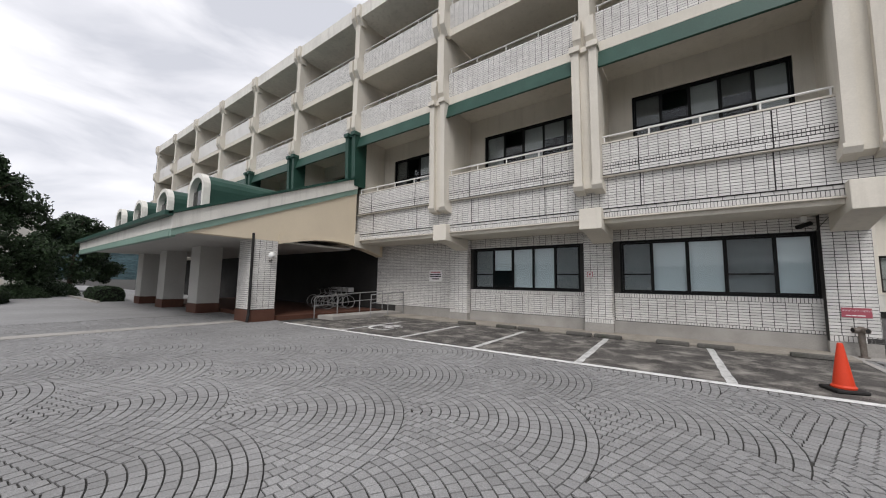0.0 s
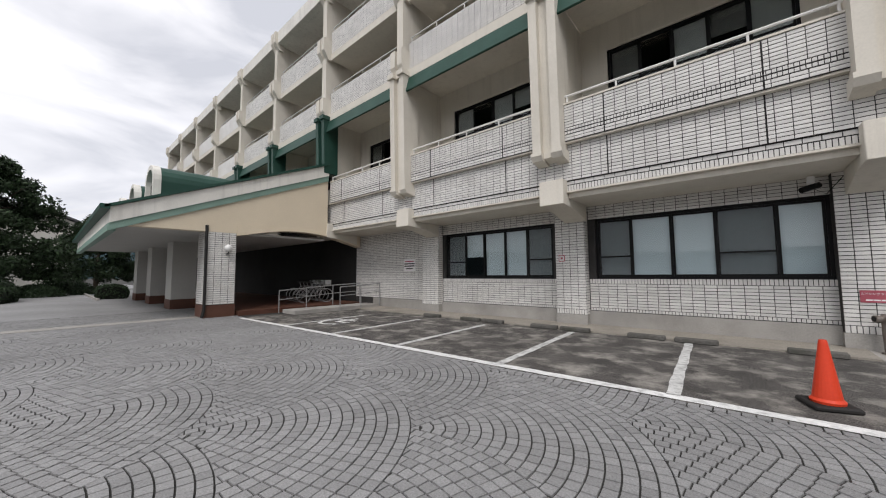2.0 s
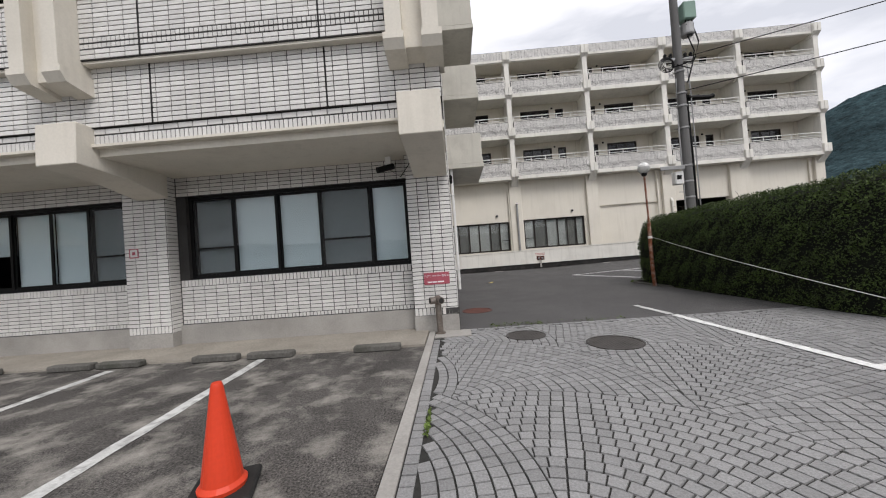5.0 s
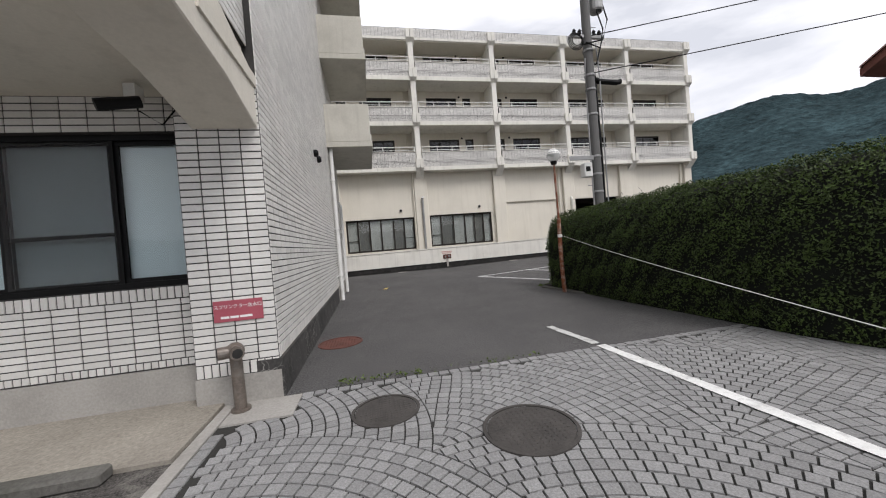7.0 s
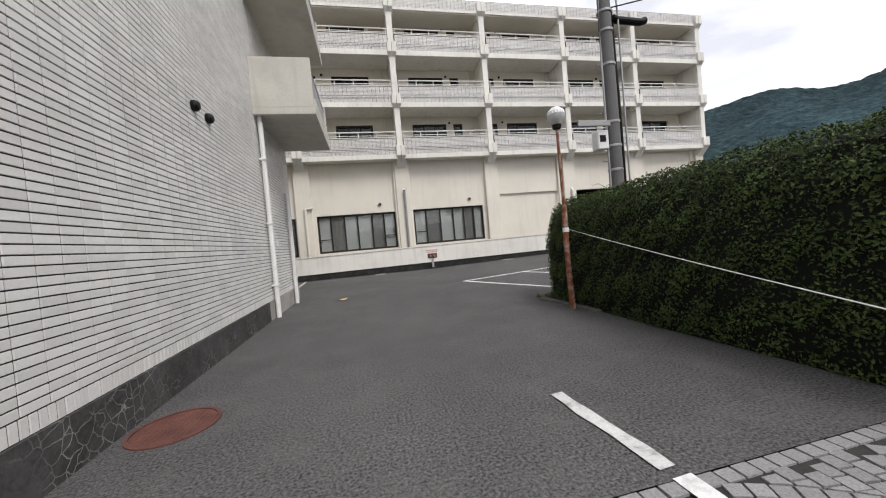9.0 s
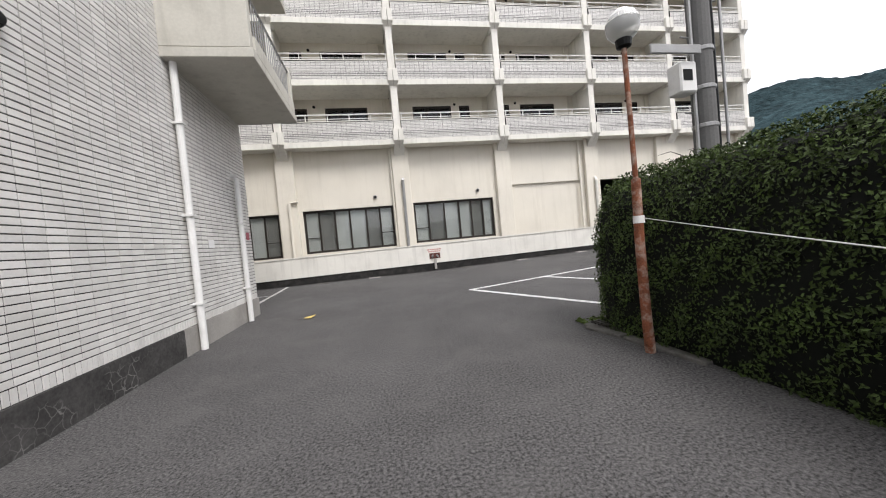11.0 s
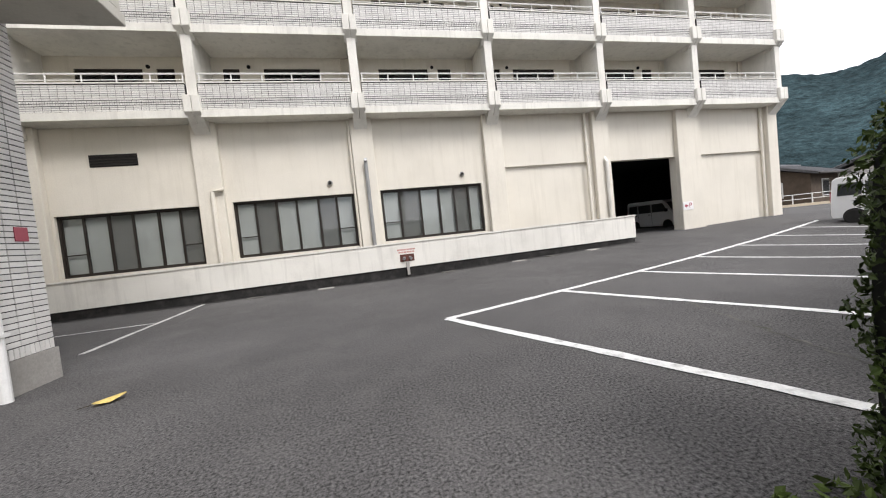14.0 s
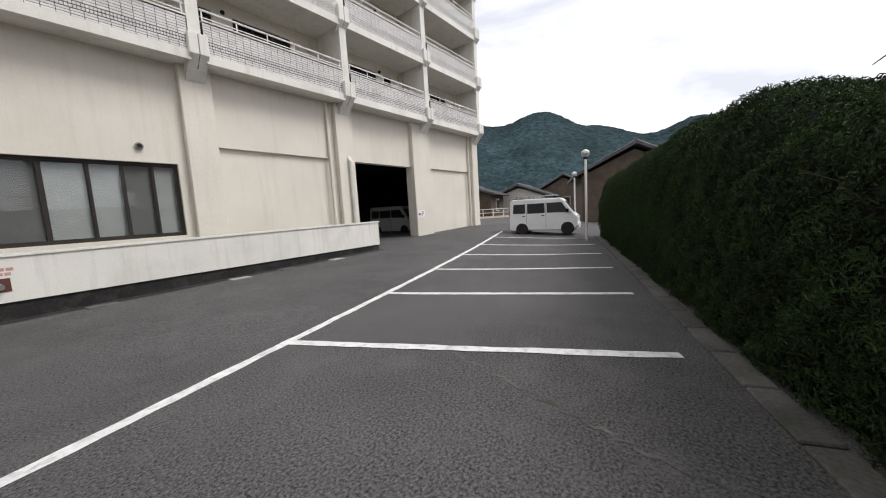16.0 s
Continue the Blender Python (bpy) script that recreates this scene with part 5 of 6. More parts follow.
for i in range(9):
    boxpart("bar", (-0.28 + i * 0.07, -0.25 + i * 0.07, -0.2, 0.2, 0.03, 0.06), IRON, gr)
boxpart("rim", (-0.32, 0.36, -0.24, 0.24, 0.0, 0.03), IRON, gr)

# ---- lamp posts, rope, utility pole ----


def globe_lamp(x, y, z1, rusty):
    t = thing("lamp_post", "rusty peeling lamp post with a glass globe" if rusty else "slim white lamp post with a glass globe", "lamp post", pose(x, y, zg(x, y)))
    z0 = z1 - zg(x, y)
    bm = bmesh.new()
    if rusty:
        tube(bm, [(0.02, 0, 0), (0.0, 0, 0.5), (-0.01, 0, 1.2), (0, 0, 1.9)], 0.055, 14, 0.048)
        part("lower_pole", bm, RUST, t, "peeling rusty lower pole")
        bm = bmesh.new()
        tube(bm, [(0, 0, 1.86), (-0.02, 0, z0 - 0.2)], 0.027, 12)
        part("upper_pole", bm, RUST, t)
        bm = bmesh.new()
        tube(bm, [(0, 0, 1.42), (0, 0, 1.50)], 0.058, 14)
        part("tape", bm, WHITEM, t, "white tape wrapped round the pole")
    else:
        tube(bm, [(0, 0, 0), (0, 0, z0 - 0.2)], 0.05, 12)
        part("pole", bm, WHITEM, t)
    bm = bmesh.new()
    lathe(bm, [(0.04, -0.24), (0.075, -0.22), (0.085, -0.15), (0.06, -0.13)], 14, (-0.02 if rusty else 0, 0, z0))
    part("collar", bm, BLACKAL, t)
    bm = bmesh.new()
    bmesh.ops.create_uvsphere(bm, u_segments=20, v_segments=12, radius=0.172, matrix=Matrix.Translation((-0.02 if rusty else 0, 0, z0)))
    part("globe", bm, GLOBE, t, "clear glass globe", smooth=True)
    bm = bmesh.new()
    lathe(bm, [(0.17, 0.03), (0.141, 0.1), (0.068, 0.161), (0.0, 0.175)], 18, (-0.02 if rusty else 0, 0, z0 + 0.003))
    part("cap", bm, WHITEM, t)


GLOBE = glassmat("lamp_glass", (0.72, 0.73, 0.72), 0.05, 0.4)
globe_lamp(3.93, 7.24, 3.53, True)
globe_lamp(19.4, 13.5, 3.66, False)
globe_lamp(28.5, 16.6, 3.6, False)
rp = thing("rope", "thin pale rope strung from the lamp post to a cone", "rope")
bm = bmesh.new()
a, b = Vector((3.93, 7.17, 1.47)), Vector((1.69, -0.7, 0.68))
tube(bm, [a + (b - a) * (i / 16) - Vector((0, 0, 0.05 * 4 * (i / 16) * (1 - i / 16))) for i in range(17)], 0.0042, 6)
part("line", bm, WHITEM, rp)
up_ = thing("utility_pole", "tall concrete utility pole with crossarms and transformer", "utility pole", pose(5.63, 7.9, 0.0))
bm = bmesh.new()
tube(bm, [(0, 0, 0), (0, 0, 11.5)], 0.155, 18, 0.10)
part("shaft", bm, POLEC, up_)
for z, h in ((9.5, 0.95), (7.0, 0.5), (10.8, 1.0)):
    bm = bmesh.new()
    bx(bm, -h, h, -0.04, 0.04, z, z + 0.08)
    part("crossarm", bm, GREYM, up_)
    for x in (-h + 0.1, -h * 0.45, h * 0.45, h - 0.1):
        bm = bmesh.new()
        lathe(bm, [(0.03, 0.08), (0.06, 0.11), (0.04, 0.15), (0.06, 0.18), (0.02, 0.24)], 10, (x, 0, z))
        part("insulator", bm, BLACKAL, up_)
boxpart("switch_box", (0.16, 0.55, -0.22, 0.18, 8.2, 8.75), GREENLT, up_, bevel=0.03)
for i in range(3):
    bm = bmesh.new()
    tube(bm, [(0.26 + 0.1 * i, -0.1, 8.2), (0.26 + 0.1 * i, -0.14, 8.05), (0.3 + 0.05 * i, -0.12, 7.7)], 0.022, 7)
    part("bushing", bm, BLACKAL, up_)
bm = bmesh.new()
lathe(bm, [(0.16, 7.75), (0.19, 7.8), (0.19, 8.1), (0.15, 8.15)], 14, (0.36, 0.0, 0))
part("surge_drum", bm, GREYM, up_)
for i in range(4):
    bm = bmesh.new()
    r = 0.24 - 0.03 * i
    tube(bm, [(-0.42 + r * math.cos(2 * math.pi * k / 18), -0.08 - 0.02 * i, 6.85 + r * math.sin(2 * math.pi * k / 18)) for k in range(19)], 0.014, 5)
    part("cable_coil", bm, BLACKAL, up_)
for k, pts in enumerate(([(0.3, -0.1, 7.7), (0.42, -0.15, 7.2), (0.3, -0.16, 6.7), (0.12, -0.18, 6.2)], [(0.5, -0.05, 8.1), (0.62, -0.1, 7.5), (0.4, -0.15, 6.9), (-0.2, -0.12, 6.75)], [(-0.15, -0.15, 6.8), (0.2, -0.25, 6.6), (0.45, -0.1, 7.0)])):
    bm = bmesh.new()
    tube(bm, pts, 0.02, 6)
    part("drop_cable", bm, BLACKAL, up_)
bm = bmesh.new()
tube(bm, [(0.15, -0.05, 5.80), (0.25, -0.05, 5.76), (0.8, -0.08, 5.72), (0.92, -0.08, 5.76)], 0.075, 10)
part("splice_closure", bm, BLACKAL, up_, "black cable splice closure")
boxpart("meter_box", (-0.46, -0.2, -0.12, 0.1, 3.05, 3.45), WHITEM, up_, bevel=0.02)
boxpart("sign_board", (-0.95, -0.2, -0.2, -0.17, 3.5, 3.62), GREYM, up_, bevel=0.01)
boxpart("box_slot", (-0.42, -0.28, -0.126, -0.12, 3.2, 3.34), BLACKAL, up_)
for z in (2.6, 3.1, 3.6, 4.8, 5.5, 5.9, 6.6):
    bm = bmesh.new()
    lathe(bm, [(0.142, z), (0.152, z + 0.01), (0.152, z + 0.05), (0.142, z + 0.06)], 16)
    part("band", bm, GREYM, up_)
for i, (dx, r) in enumerate(((0.2, 0.035), (-0.19, 0.022), (0.24, 0.018))):
    bm = bmesh.new()
    tube(bm, [(dx, -0.05 * i, 0.3), (dx, -0.05 * i, 3.9 + i), (dx * 0.8, -0.05 * i, 6.0 + i * 0.4)], r, 8)
    part("conduit", bm, BLACKAL if i == 0 else GREYM, up_)
for i in range(10):
    bm = bmesh.new()
    s = 1 if i % 2 else -1
    tube(bm, [(0, 0, 2.8 + i * 0.5), (0.3 * s, 0, 2.82 + i * 0.5)], 0.012, 6)
    part("step_bolt", bm, GREYM, up_)


def wire(a, b, sag, r=0.014, label="black overhead cable sagging from the utility pole"):
    a, b = Vector(a), Vector(b)
    bm = bmesh.new()
    tube(bm, [a + (b - a) * (i / 14) - Vector((0, 0, sag * 4 * (i / 14) * (1 - i / 14))) for i in range(15)], r, 5)
    tagged(part("cable", bm, BLACKAL), label, "cable", "overhead cables")


wire((5.63, 7.9, 6.0), (40, -11.4, 7.2), 0.4)
wire((5.63, 7.9, 7.05), (40, -9.5, 8.4), 0.4)
wire((5.63, 7.9, 9.6), (32, -16, 12.0), 0.6)


# ---- vans ----


def kei_van(x, y, z, turn, label, rack=True):
    t = thing("van", label, "van", pose(x, y, z, 0, 0, turn))
    bm = bmesh.new()
    prof = [(-1.66, 0.24), (1.55, 0.24), (1.68, 0.42), (1.67, 0.85), (1.50, 1.05), (1.02, 1.72), (0.85, 1.82), (-1.5, 1.86), (-1.63, 1.75), (-1.69, 0.9), (-1.69, 0.4)]
    prism(bm, prof, -0.73, 0.73, "y")
    part("body", bm, VANW, t, bevel=0.035)
    for nm, poly in (("side_window", [(-1.5, 1.12), (-0.85, 1.12), (-0.85, 1.6), (-1.45, 1.6)]), ("side_window", [(-0.75, 1.1), (0.12, 1.1), (0.12, 1.6), (-0.75, 1.6)]), ("front_side_window", [(0.22, 1.1), (1.25, 1.1), (0.95, 1.6), (0.22, 1.6)])):
        for ys in ((-0.737, -0.72), (0.72, 0.737)):
            bm = bmesh.new()
            prism(bm, poly, ys[0], ys[1], "y")
            part(nm, bm, GLASSD, t)
    bm = bmesh.new()
    v = [bm.verts.new(p) for p in ((1.492, -0.62, 1.1), (1.492, 0.62, 1.1), (1.09, 0.58, 1.65), (1.09, -0.58, 1.65))]
    bm.faces.new(v)
    bmesh.ops.solidify(bm, geom=bm.faces[:], thickness=0.02)
    part("windscreen", bm, GLASSD, t)
    boxpart("rear_window", (-1.70, -1.66, -0.55, 0.55, 1.15, 1.6), GLASSD, t)
    for sx in (-1.05, 1.2):
        for sy in (-0.66, 0.66):
            bm = bmesh.new()
            lathe(bm, [(0.0, -0.078), (0.315, -0.078), (0.315, 0.078), (0.0, 0.078)], 22)
            part("wheel_arch", bm, RUBBER, t, m=pose(sx, sy, 0.30, 90))
            bm = bmesh.new()
            lathe(bm, [(0.19, -0.075), (0.26, -0.075), (0.285, -0.05), (0.285, 0.05), (0.26, 0.075), (0.19, 0.075)], 20)
            ty = part("wheel", bm, RUBBER, t, m=pose(sx, sy + (0.045 if sy > 0 else -0.045), 0.285, 90))
            bm = bmesh.new()
            lathe(bm, [(0.0, 0.06), (0.06, 0.065), (0.18, 0.045), (0.195, 0.06), (0.195, -0.06), (0.0, -0.06)], 18)
            part("rim", bm, GREYM, ty, m=pose(sx, sy + (0.045 if sy > 0 else -0.045), 0.285, -90 if sy > 0 else 90))
    for sy in (-0.52, 0.52):
        boxpart("headlight", (1.64, 1.70, sy - 0.14, sy + 0.14, 0.72, 0.92), GLOBE, t, bevel=0.015)
        boxpart("tail_light", (-1.71, -1.66, sy - 0.06 + (0.1 if sy > 0 else -0.1), sy + 0.06 + (0.1 if sy > 0 else -0.1), 0.9, 1.3), REDSIGN, t)
    boxpart("bumper", (1.62, 1.73, -0.68, 0.68, 0.26, 0.52), VANW, t, bevel=0.02)
    for sy in (-0.732, 0.725):
        for sx in (0.17, -0.8):
            boxpart("door_seam", (sx - 0.006, sx + 0.006, sy - 0.003, sy + 0.010, 0.36, 1.65), RUBBER, t)
            boxpart("door_handle", (sx - 0.22, sx - 0.08, sy - 0.02, sy + 0.025, 0.95, 0.99), BLACKAL, t)
        boxpart("mirror", (1.15, 1.27, sy - 0.14, sy + 0.14, 1.08, 1.26), BLACKAL, t, bevel=0.02)
    if rack:
        for sy in (-0.6, 0.6):
            bm = bmesh.new()
            tube(bm, [(-1.4, sy, 1.98), (0.7, sy, 1.98)], 0.018, 6)
            part("rack_rail", bm, GREYM, t)
        for sx in (-1.3, -0.65, 0.0, 0.62):
            bm = bmesh.new()
            tube(bm, [(sx, -0.62, 1.85), (sx, -0.62, 1.99), (sx, 0.62, 1.99), (sx, 0.62, 1.85)], 0.016, 6)
            part("rack_bar", bm, BLACKAL, t)


VANW = mat("white_car_paint", (0.78, 0.78, 0.77), 0.3, 0.02, 2, 30, 0.0, 30, spec=0.5)
kei_van(21.7, 16.2, zg(21.7, 16.2), -78, "small white van with a roof rack parked across the bays")
gp = MB @ Vector((20.5, 4.1, 0.35))
kei_van(gp.x, gp.y, 0.3, -85, "small white van parked inside the dark garage", False)

# garage interior, its darkness painted on as a near-black colour
bpart("garage_room", [(13.2, 23.7, 9.0, 9.1, -0.2, 4.4), (13.1, 13.2, 2.7, 9.0, -0.2, 4.4), (23.7, 23.8, 0.36, 9.0, -0.2, 4.4), (13.1, 23.8, 0.36, 9.1, 4.4, 4.5)], UNLIT, wall_b)

# ---- surroundings: trees, houses, hills ----


def tree(x, y, h, rad, seed, label, leafmat=None):
    t = thing("tree", label, "tree", pose(x, y, -0.03))
    rnd = random.Random(seed)
    bm = bmesh.new()
    tube(bm, [(0, 0, 0), (0.1, 0.05, h * 0.3), (0.0, 0.1, h * 0.6), (0.1, 0, h * 0.88)], 0.24, 10, 0.05)
    for i in range(14):
        z = h * rnd.uniform(0.25, 0.8)
        a = rnd.uniform(0, 6.28)
        r = rad * rnd.uniform(0.5, 0.85)
        tube(bm, [(0.05, 0.05, z), (r * 0.5 * math.cos(a), r * 0.5 * math.sin(a), z + 0.35), (r * math.cos(a), r * math.sin(a), z + 0.9)], 0.07, 6, 0.02)
    part("trunk", bm, BARK, t)
    clumps = []
    for i in range(85):
        z = rnd.uniform(0.16, 1.0)
        env = rad * math.sin(math.pi * min(1, 0.12 + 0.86 * z) ** 0.8) ** 0.6
        a, rr = rnd.uniform(0, 6.28), env * math.sqrt(rnd.uniform(0.15, 1.0))
        clumps.append((rr * math.cos(a), rr * math.sin(a), h * z * 0.97, rad * rnd.uniform(0.16, 0.30)))
    C = np.array(clumps)

    def sampler(rng, n):
        k = rng.randint(0, len(C), n)
        d = rng.normal(0, 1, (n, 3))
        d /= np.linalg.norm(d, axis=1)[:, None]
        P = C[k, :3] + d * C[k, 3:4] * rng.uniform(0.55, 1.05, (n, 1)) * np.array([1, 1, 0.8])
        return P, d
    leaves("crown", 26000, sampler, 0.13, leafmat or LEAFD, t, seed)


tree(-44.8, -9.3, 10.1, 3.7, 11, "tall dark evergreen tree beyond the driveway")
tree(-37.8, -16.9, 13.8, 4.0, 12, "very tall dark tree at the edge of the driveway")
tree(-42.0, -22.5, 14.5, 4.4, 13, "very tall dark tree at the edge of the driveway")
tree(-53.0, -15.0, 8.5, 4.2, 17, "dark broad tree beyond the driveway")
tree(-50.0, -20.0, 9.5, 4.5, 18, "dark broad tree beyond the driveway")
tree(-58.0, -3.0, 8.0, 3.6, 15, "dark round tree behind the porch")
tree(-62.0, -12.0, 7.0, 3.2, 16, "dark round tree far down the driveway")
for i, (x, y, r, h) in enumerate(((-43, -7.0, 1.5, 1.0), (-46, -5.2, 1.6, 1.2), (-44, -9.2, 1.2, 0.8), (-50, -9.5, 1.8, 1.3), (-36, -16.5, 1.6, 1.0), (-40, -11.3, 1.4, 1.1), (-52, -5.8, 2.0, 1.6), (-33.8, -18.2, 1.6, 1.2), (-55, -10.5, 2.2, 1.7), (-48, -12.5, 2.0, 1.4))):
    t = thing("shrub", "low rounded dark green shrub beside the driveway", "shrub", pose(x, y, -0.03), "driveway shrubs")

    def sampler(rng, n, r=r, h=h):
        d = rng.normal(0, 1, (n, 3))
        d /= np.linalg.norm(d, axis=1)[:, None]
        d[:, 2] = np.abs(d[:, 2])
        return d * np.array([r, r, h]) * rng.uniform(0.7, 1.0, (n, 1)), d
    leaves("foliage", 3500, sampler, 0.07, LEAFD, t, 40 + i)


def house(x, y, w, d, h, rise, turn, wallmat, roofmat, label, windows=2, z=0.0):
    """A small house: walls, a gabled roof with eaves and ridge, and framed windows."""
    t = thing("house", label, "house", pose(x, y, z, 0, 0, turn))
    boxpart("wall", (-w / 2, w / 2, -d / 2, d / 2, -0.2, h), wallmat, t)
    bm = bmesh.new()
    e = 0.6
    prism(bm, [(-d / 2 - e, h - 0.1), (0, h + rise), (d / 2 + e, h - 0.1), (d / 2 + e, h + 0.08), (0, h + rise + 0.2), (-d / 2 - e, h + 0.08)], -w / 2 - e, w / 2 + e)
    part("roof", bm, roofmat, t)
    bm = bmesh.new()
    prism(bm, [(-d / 2, h), (d / 2, h), (0, h + rise * (d / (d + 2 * e)) - 0.02)], -w / 2, w / 2)
    part("gable", bm, wallmat, t)
    n = int(w / 0.32)
    for s in (-1, 1):
        verts, faces = [], []
        for i in range(n + 1):
            xx = -w / 2 - e + (w + 2 * e) * i / n
            k = len(verts)
            y0, z0, y1, z1 = s * (d / 2 + e), h + 0.08, 0.0, h + rise + 0.2
            verts += [(xx - 0.05, y0, z0), (xx + 0.05, y0, z0), (xx + 0.05, y1, z1), (xx - 0.05, y1, z1), (xx, y0, z0 + 0.07), (xx, y1, z1 + 0.07)]
            faces += [(k, k + 4, k + 5, k + 3), (k + 1, k + 2, k + 5, k + 4)]
        joined("roof_ribbing", verts, faces, roofmat, t, kind="stuff")
    bm = bmesh.new()
    tube(bm, [(-w / 2 - e, 0, h + rise + 0.24), (w / 2 + e, 0, h + rise + 0.24)], 0.13, 8)
    part("ridge", bm, roofmat, t)
    bm = bmesh.new()
    tube(bm, [(-w / 2 - e, -d / 2 - e - 0.06, h - 0.04), (w / 2 + e, -d / 2 - e - 0.06, h - 0.04)], 0.06, 8)
    part("gutter", bm, BRONZE, t)
    for i in range(windows):
        xx = -w / 2 + w * (i + 0.5) / windows
        wi = boxpart("window", (xx - 0.7, xx + 0.7, -d / 2 - 0.05, -d / 2 + 0.02, 0.9, 2.1), GLASSD, t)
        boxpart("frame", (xx - 0.78, xx + 0.78, -d / 2 - 0.04, -d / 2 + 0.01, 0.82, 2.18), WHITEM, wi)
        wj = boxpart("window", (-w / 2 - 0.05, -w / 2 + 0.02, -0.8, 0.8, 1.0, 2.1), GLASSD, t)
        boxpart("frame", (-w / 2 - 0.04, -w / 2 + 0.01, -0.88, 0.88, 0.92, 2.18), WHITEM, wj)


ROOFR = mat("red_brown_roof_tile", (0.16, 0.06, 0.045), 0.6, 0.2, 3, 30, 0.2, 40)
ROOFG = mat("grey_roof_tile", (0.10, 0.10, 0.105), 0.55, 0.2, 3, 30, 0.2, 40)
WALLH = mat("pale_house_wall", (0.55, 0.53, 0.48), 0.85, 0.06, 1, 30, 0.15, 60)
WALLD = mat("dark_house_boards", (0.10, 0.075, 0.055), 0.8, 0.2, 2, 30, 0.2, 60)
house(16.2, 1.8, 10.0, 5.2, 4.7, 1.9, 0, WALLH, ROOFR, "pale two-storey house with a red-brown tiled roof", 2)
house(36.3, 15.0, 9, 7, 3.2, 1.9, 20, WALLD, ROOFG, "dark timber house with a grey tiled roof", 2, 0.4)
house(47.8, 28.6, 8, 6, 2.4, 1.3, 12, WALLH, ROOFG, "small grey-roofed house beyond the lot", 2, 0.5)
house(58.0, 27.0, 10, 7, 3.0, 2.2, 20, WALLD, ROOFG, "low house with a grey tiled roof", 2, 0.5)
house(38.5, 30.6, 6, 5, 2.6, 0.9, 15, WALLD, ROOFG, "small dark shed with a flat roof", 1, 0.5)
house(-70, -16, 10, 8, 5.2, 2.0, 0, WALLH, ROOFG, "pale house half hidden behind the trees", 2)
house(-80, -10, 14, 9, 9.0, 2.0, 10, WALLH, ROOFG, "pale building half hidden behind the trees", 3)
for i, (x, y, w) in enumerate(((-37.5, -3.6, 5.0), (-36.5, -8.6, 4.0))):
    hedge("clipped_hedge", [(x + w * (j / 8 - 0.5), y + 0.25 * math.sin(j * 0.5)) for j in range(9)], 1.3, 0.85, LEAFD, 0.05, 420, "low clipped hedge beside the driveway", 60 + i)
bm = bmesh.new()
bx(bm, -48, -33.6, -4.55, -4.4, -0.03, 0.12)
tagged(part("driveway_kerb", bm, CONC, bevel=0.01), "low pale kerb beside the driveway", "kerb", kind="structure")
fn = thing("fence", "white pipe fence with a low tan wall beyond the lot", "fence", pose(31.5, 24.6, 0.45, 0, 0, -35))
boxpart("low_wall", (-5, 5, -0.1, 0.1, -0.5, 0.5), TAN, fn)
for i in range(11):
    boxpart("post", (-5 + i - 0.025, -5 + i + 0.025, -0.03, 0.03, 0.5, 1.15), WHITEM, fn)
for z in (0.8, 1.12):
    bm = bmesh.new()
    tube(bm, [(-5, 0, z), (5, 0, z)], 0.025, 6)
    part("rail", bm, WHITEM, fn)

# hills: a ridge seen across the lot, wooded
HP = ((-180, 3), (-130, 5), (-110, 6.5), (-96, 8.5), (-88.6, 10.4), (-83.6, 9.1), (-75.7, 11.3), (-68.8, 14.0), (-62.5, 12.7), (-56.2, 14.1), (-50, 13.5), (-43, 11.2), (-36, 9.5), (-20, 8), (0, 7), (40, 6), (80, 5), (130, 4), (180, 3))


def ridge(hd):
    for (a, ea), (b, eb) in zip(HP, HP[1:]):
        if a <= hd <= b:
            s = smooth01(a, b, hd)
            return ea + (eb - ea) * s
    return 3


verts, faces = [], []
NH, NR = 1100, 60
for j in range(NR + 1):
    f = j / NR
    dist = 430 + 390 * f
    for i in range(NH):
        hd = -180 + 360 * i / NH
        a = radians(hd)
        top = math.tan(radians(ridge(hd))) * 820
        x, y = -math.sin(a) * dist, math.cos(a) * dist
        z = top * (f ** 1.15) * (1 + 0.16 * (1 - f) * noise.noise((x * 0.006, y * 0.006, 1))) + 10 * f * (1.2 - f) * noise.noise((x * 0.016, y * 0.016, 3)) + 16 * f * (1.15 - f) * noise.noise((x * 0.011, y * 0.011, 9)) + 2.6 * f * noise.noise((x * 0.12, y * 0.12, 7)) - 3 * (1 - f)
        verts.append((x, y, z))
for j in range(NR):
    for i in range(NH):
        i2 = (i + 1) % NH
        faces.append((j * NH + i, j * NH + i2, (j + 1) * NH + i2, (j + 1) * NH + i))
# Blue lean of the dark green stands in for distance haze.
HILL = mat("hazed_wooded_hillside", (0.026, 0.045, 0.050), 0.95, 0.35, 0.012, 0.5, 1.0, 0.16, grain=0.55, grain_scale=0.09, stain=0.5, stain_scale=0.02, stain_col=(0.021, 0.038, 0.043), spec=0.05)
HILL.node_tree.nodes["Bump"].inputs["Distance"].default_value = 4.0
tagged(joined("backdrop", verts, faces, HILL), "wooded hills around the valley, blue haze put in their colour", "hills", kind="structure")

# ---- small things on the ground ----
lf = thing("fallen_leaf", "large yellow fallen leaf on the asphalt", "leaf", pose(-0.45, 11.85, 0.005, 0, 0, 30))
bm = bmesh.new()
pts = [(0.14 * math.cos(a), 0.07 * math.sin(a)) for a in [2 * math.pi * i / 12 for i in range(12)]]
vs = [bm.verts.new((x, y, 0.015 + 0.03 * abs(x) / 0.14 + 0.012 * math.sin(9 * x))) for x, y in pts]
bm.faces.new(vs)
bmesh.ops.solidify(bm, geom=bm.faces[:], thickness=0.004)
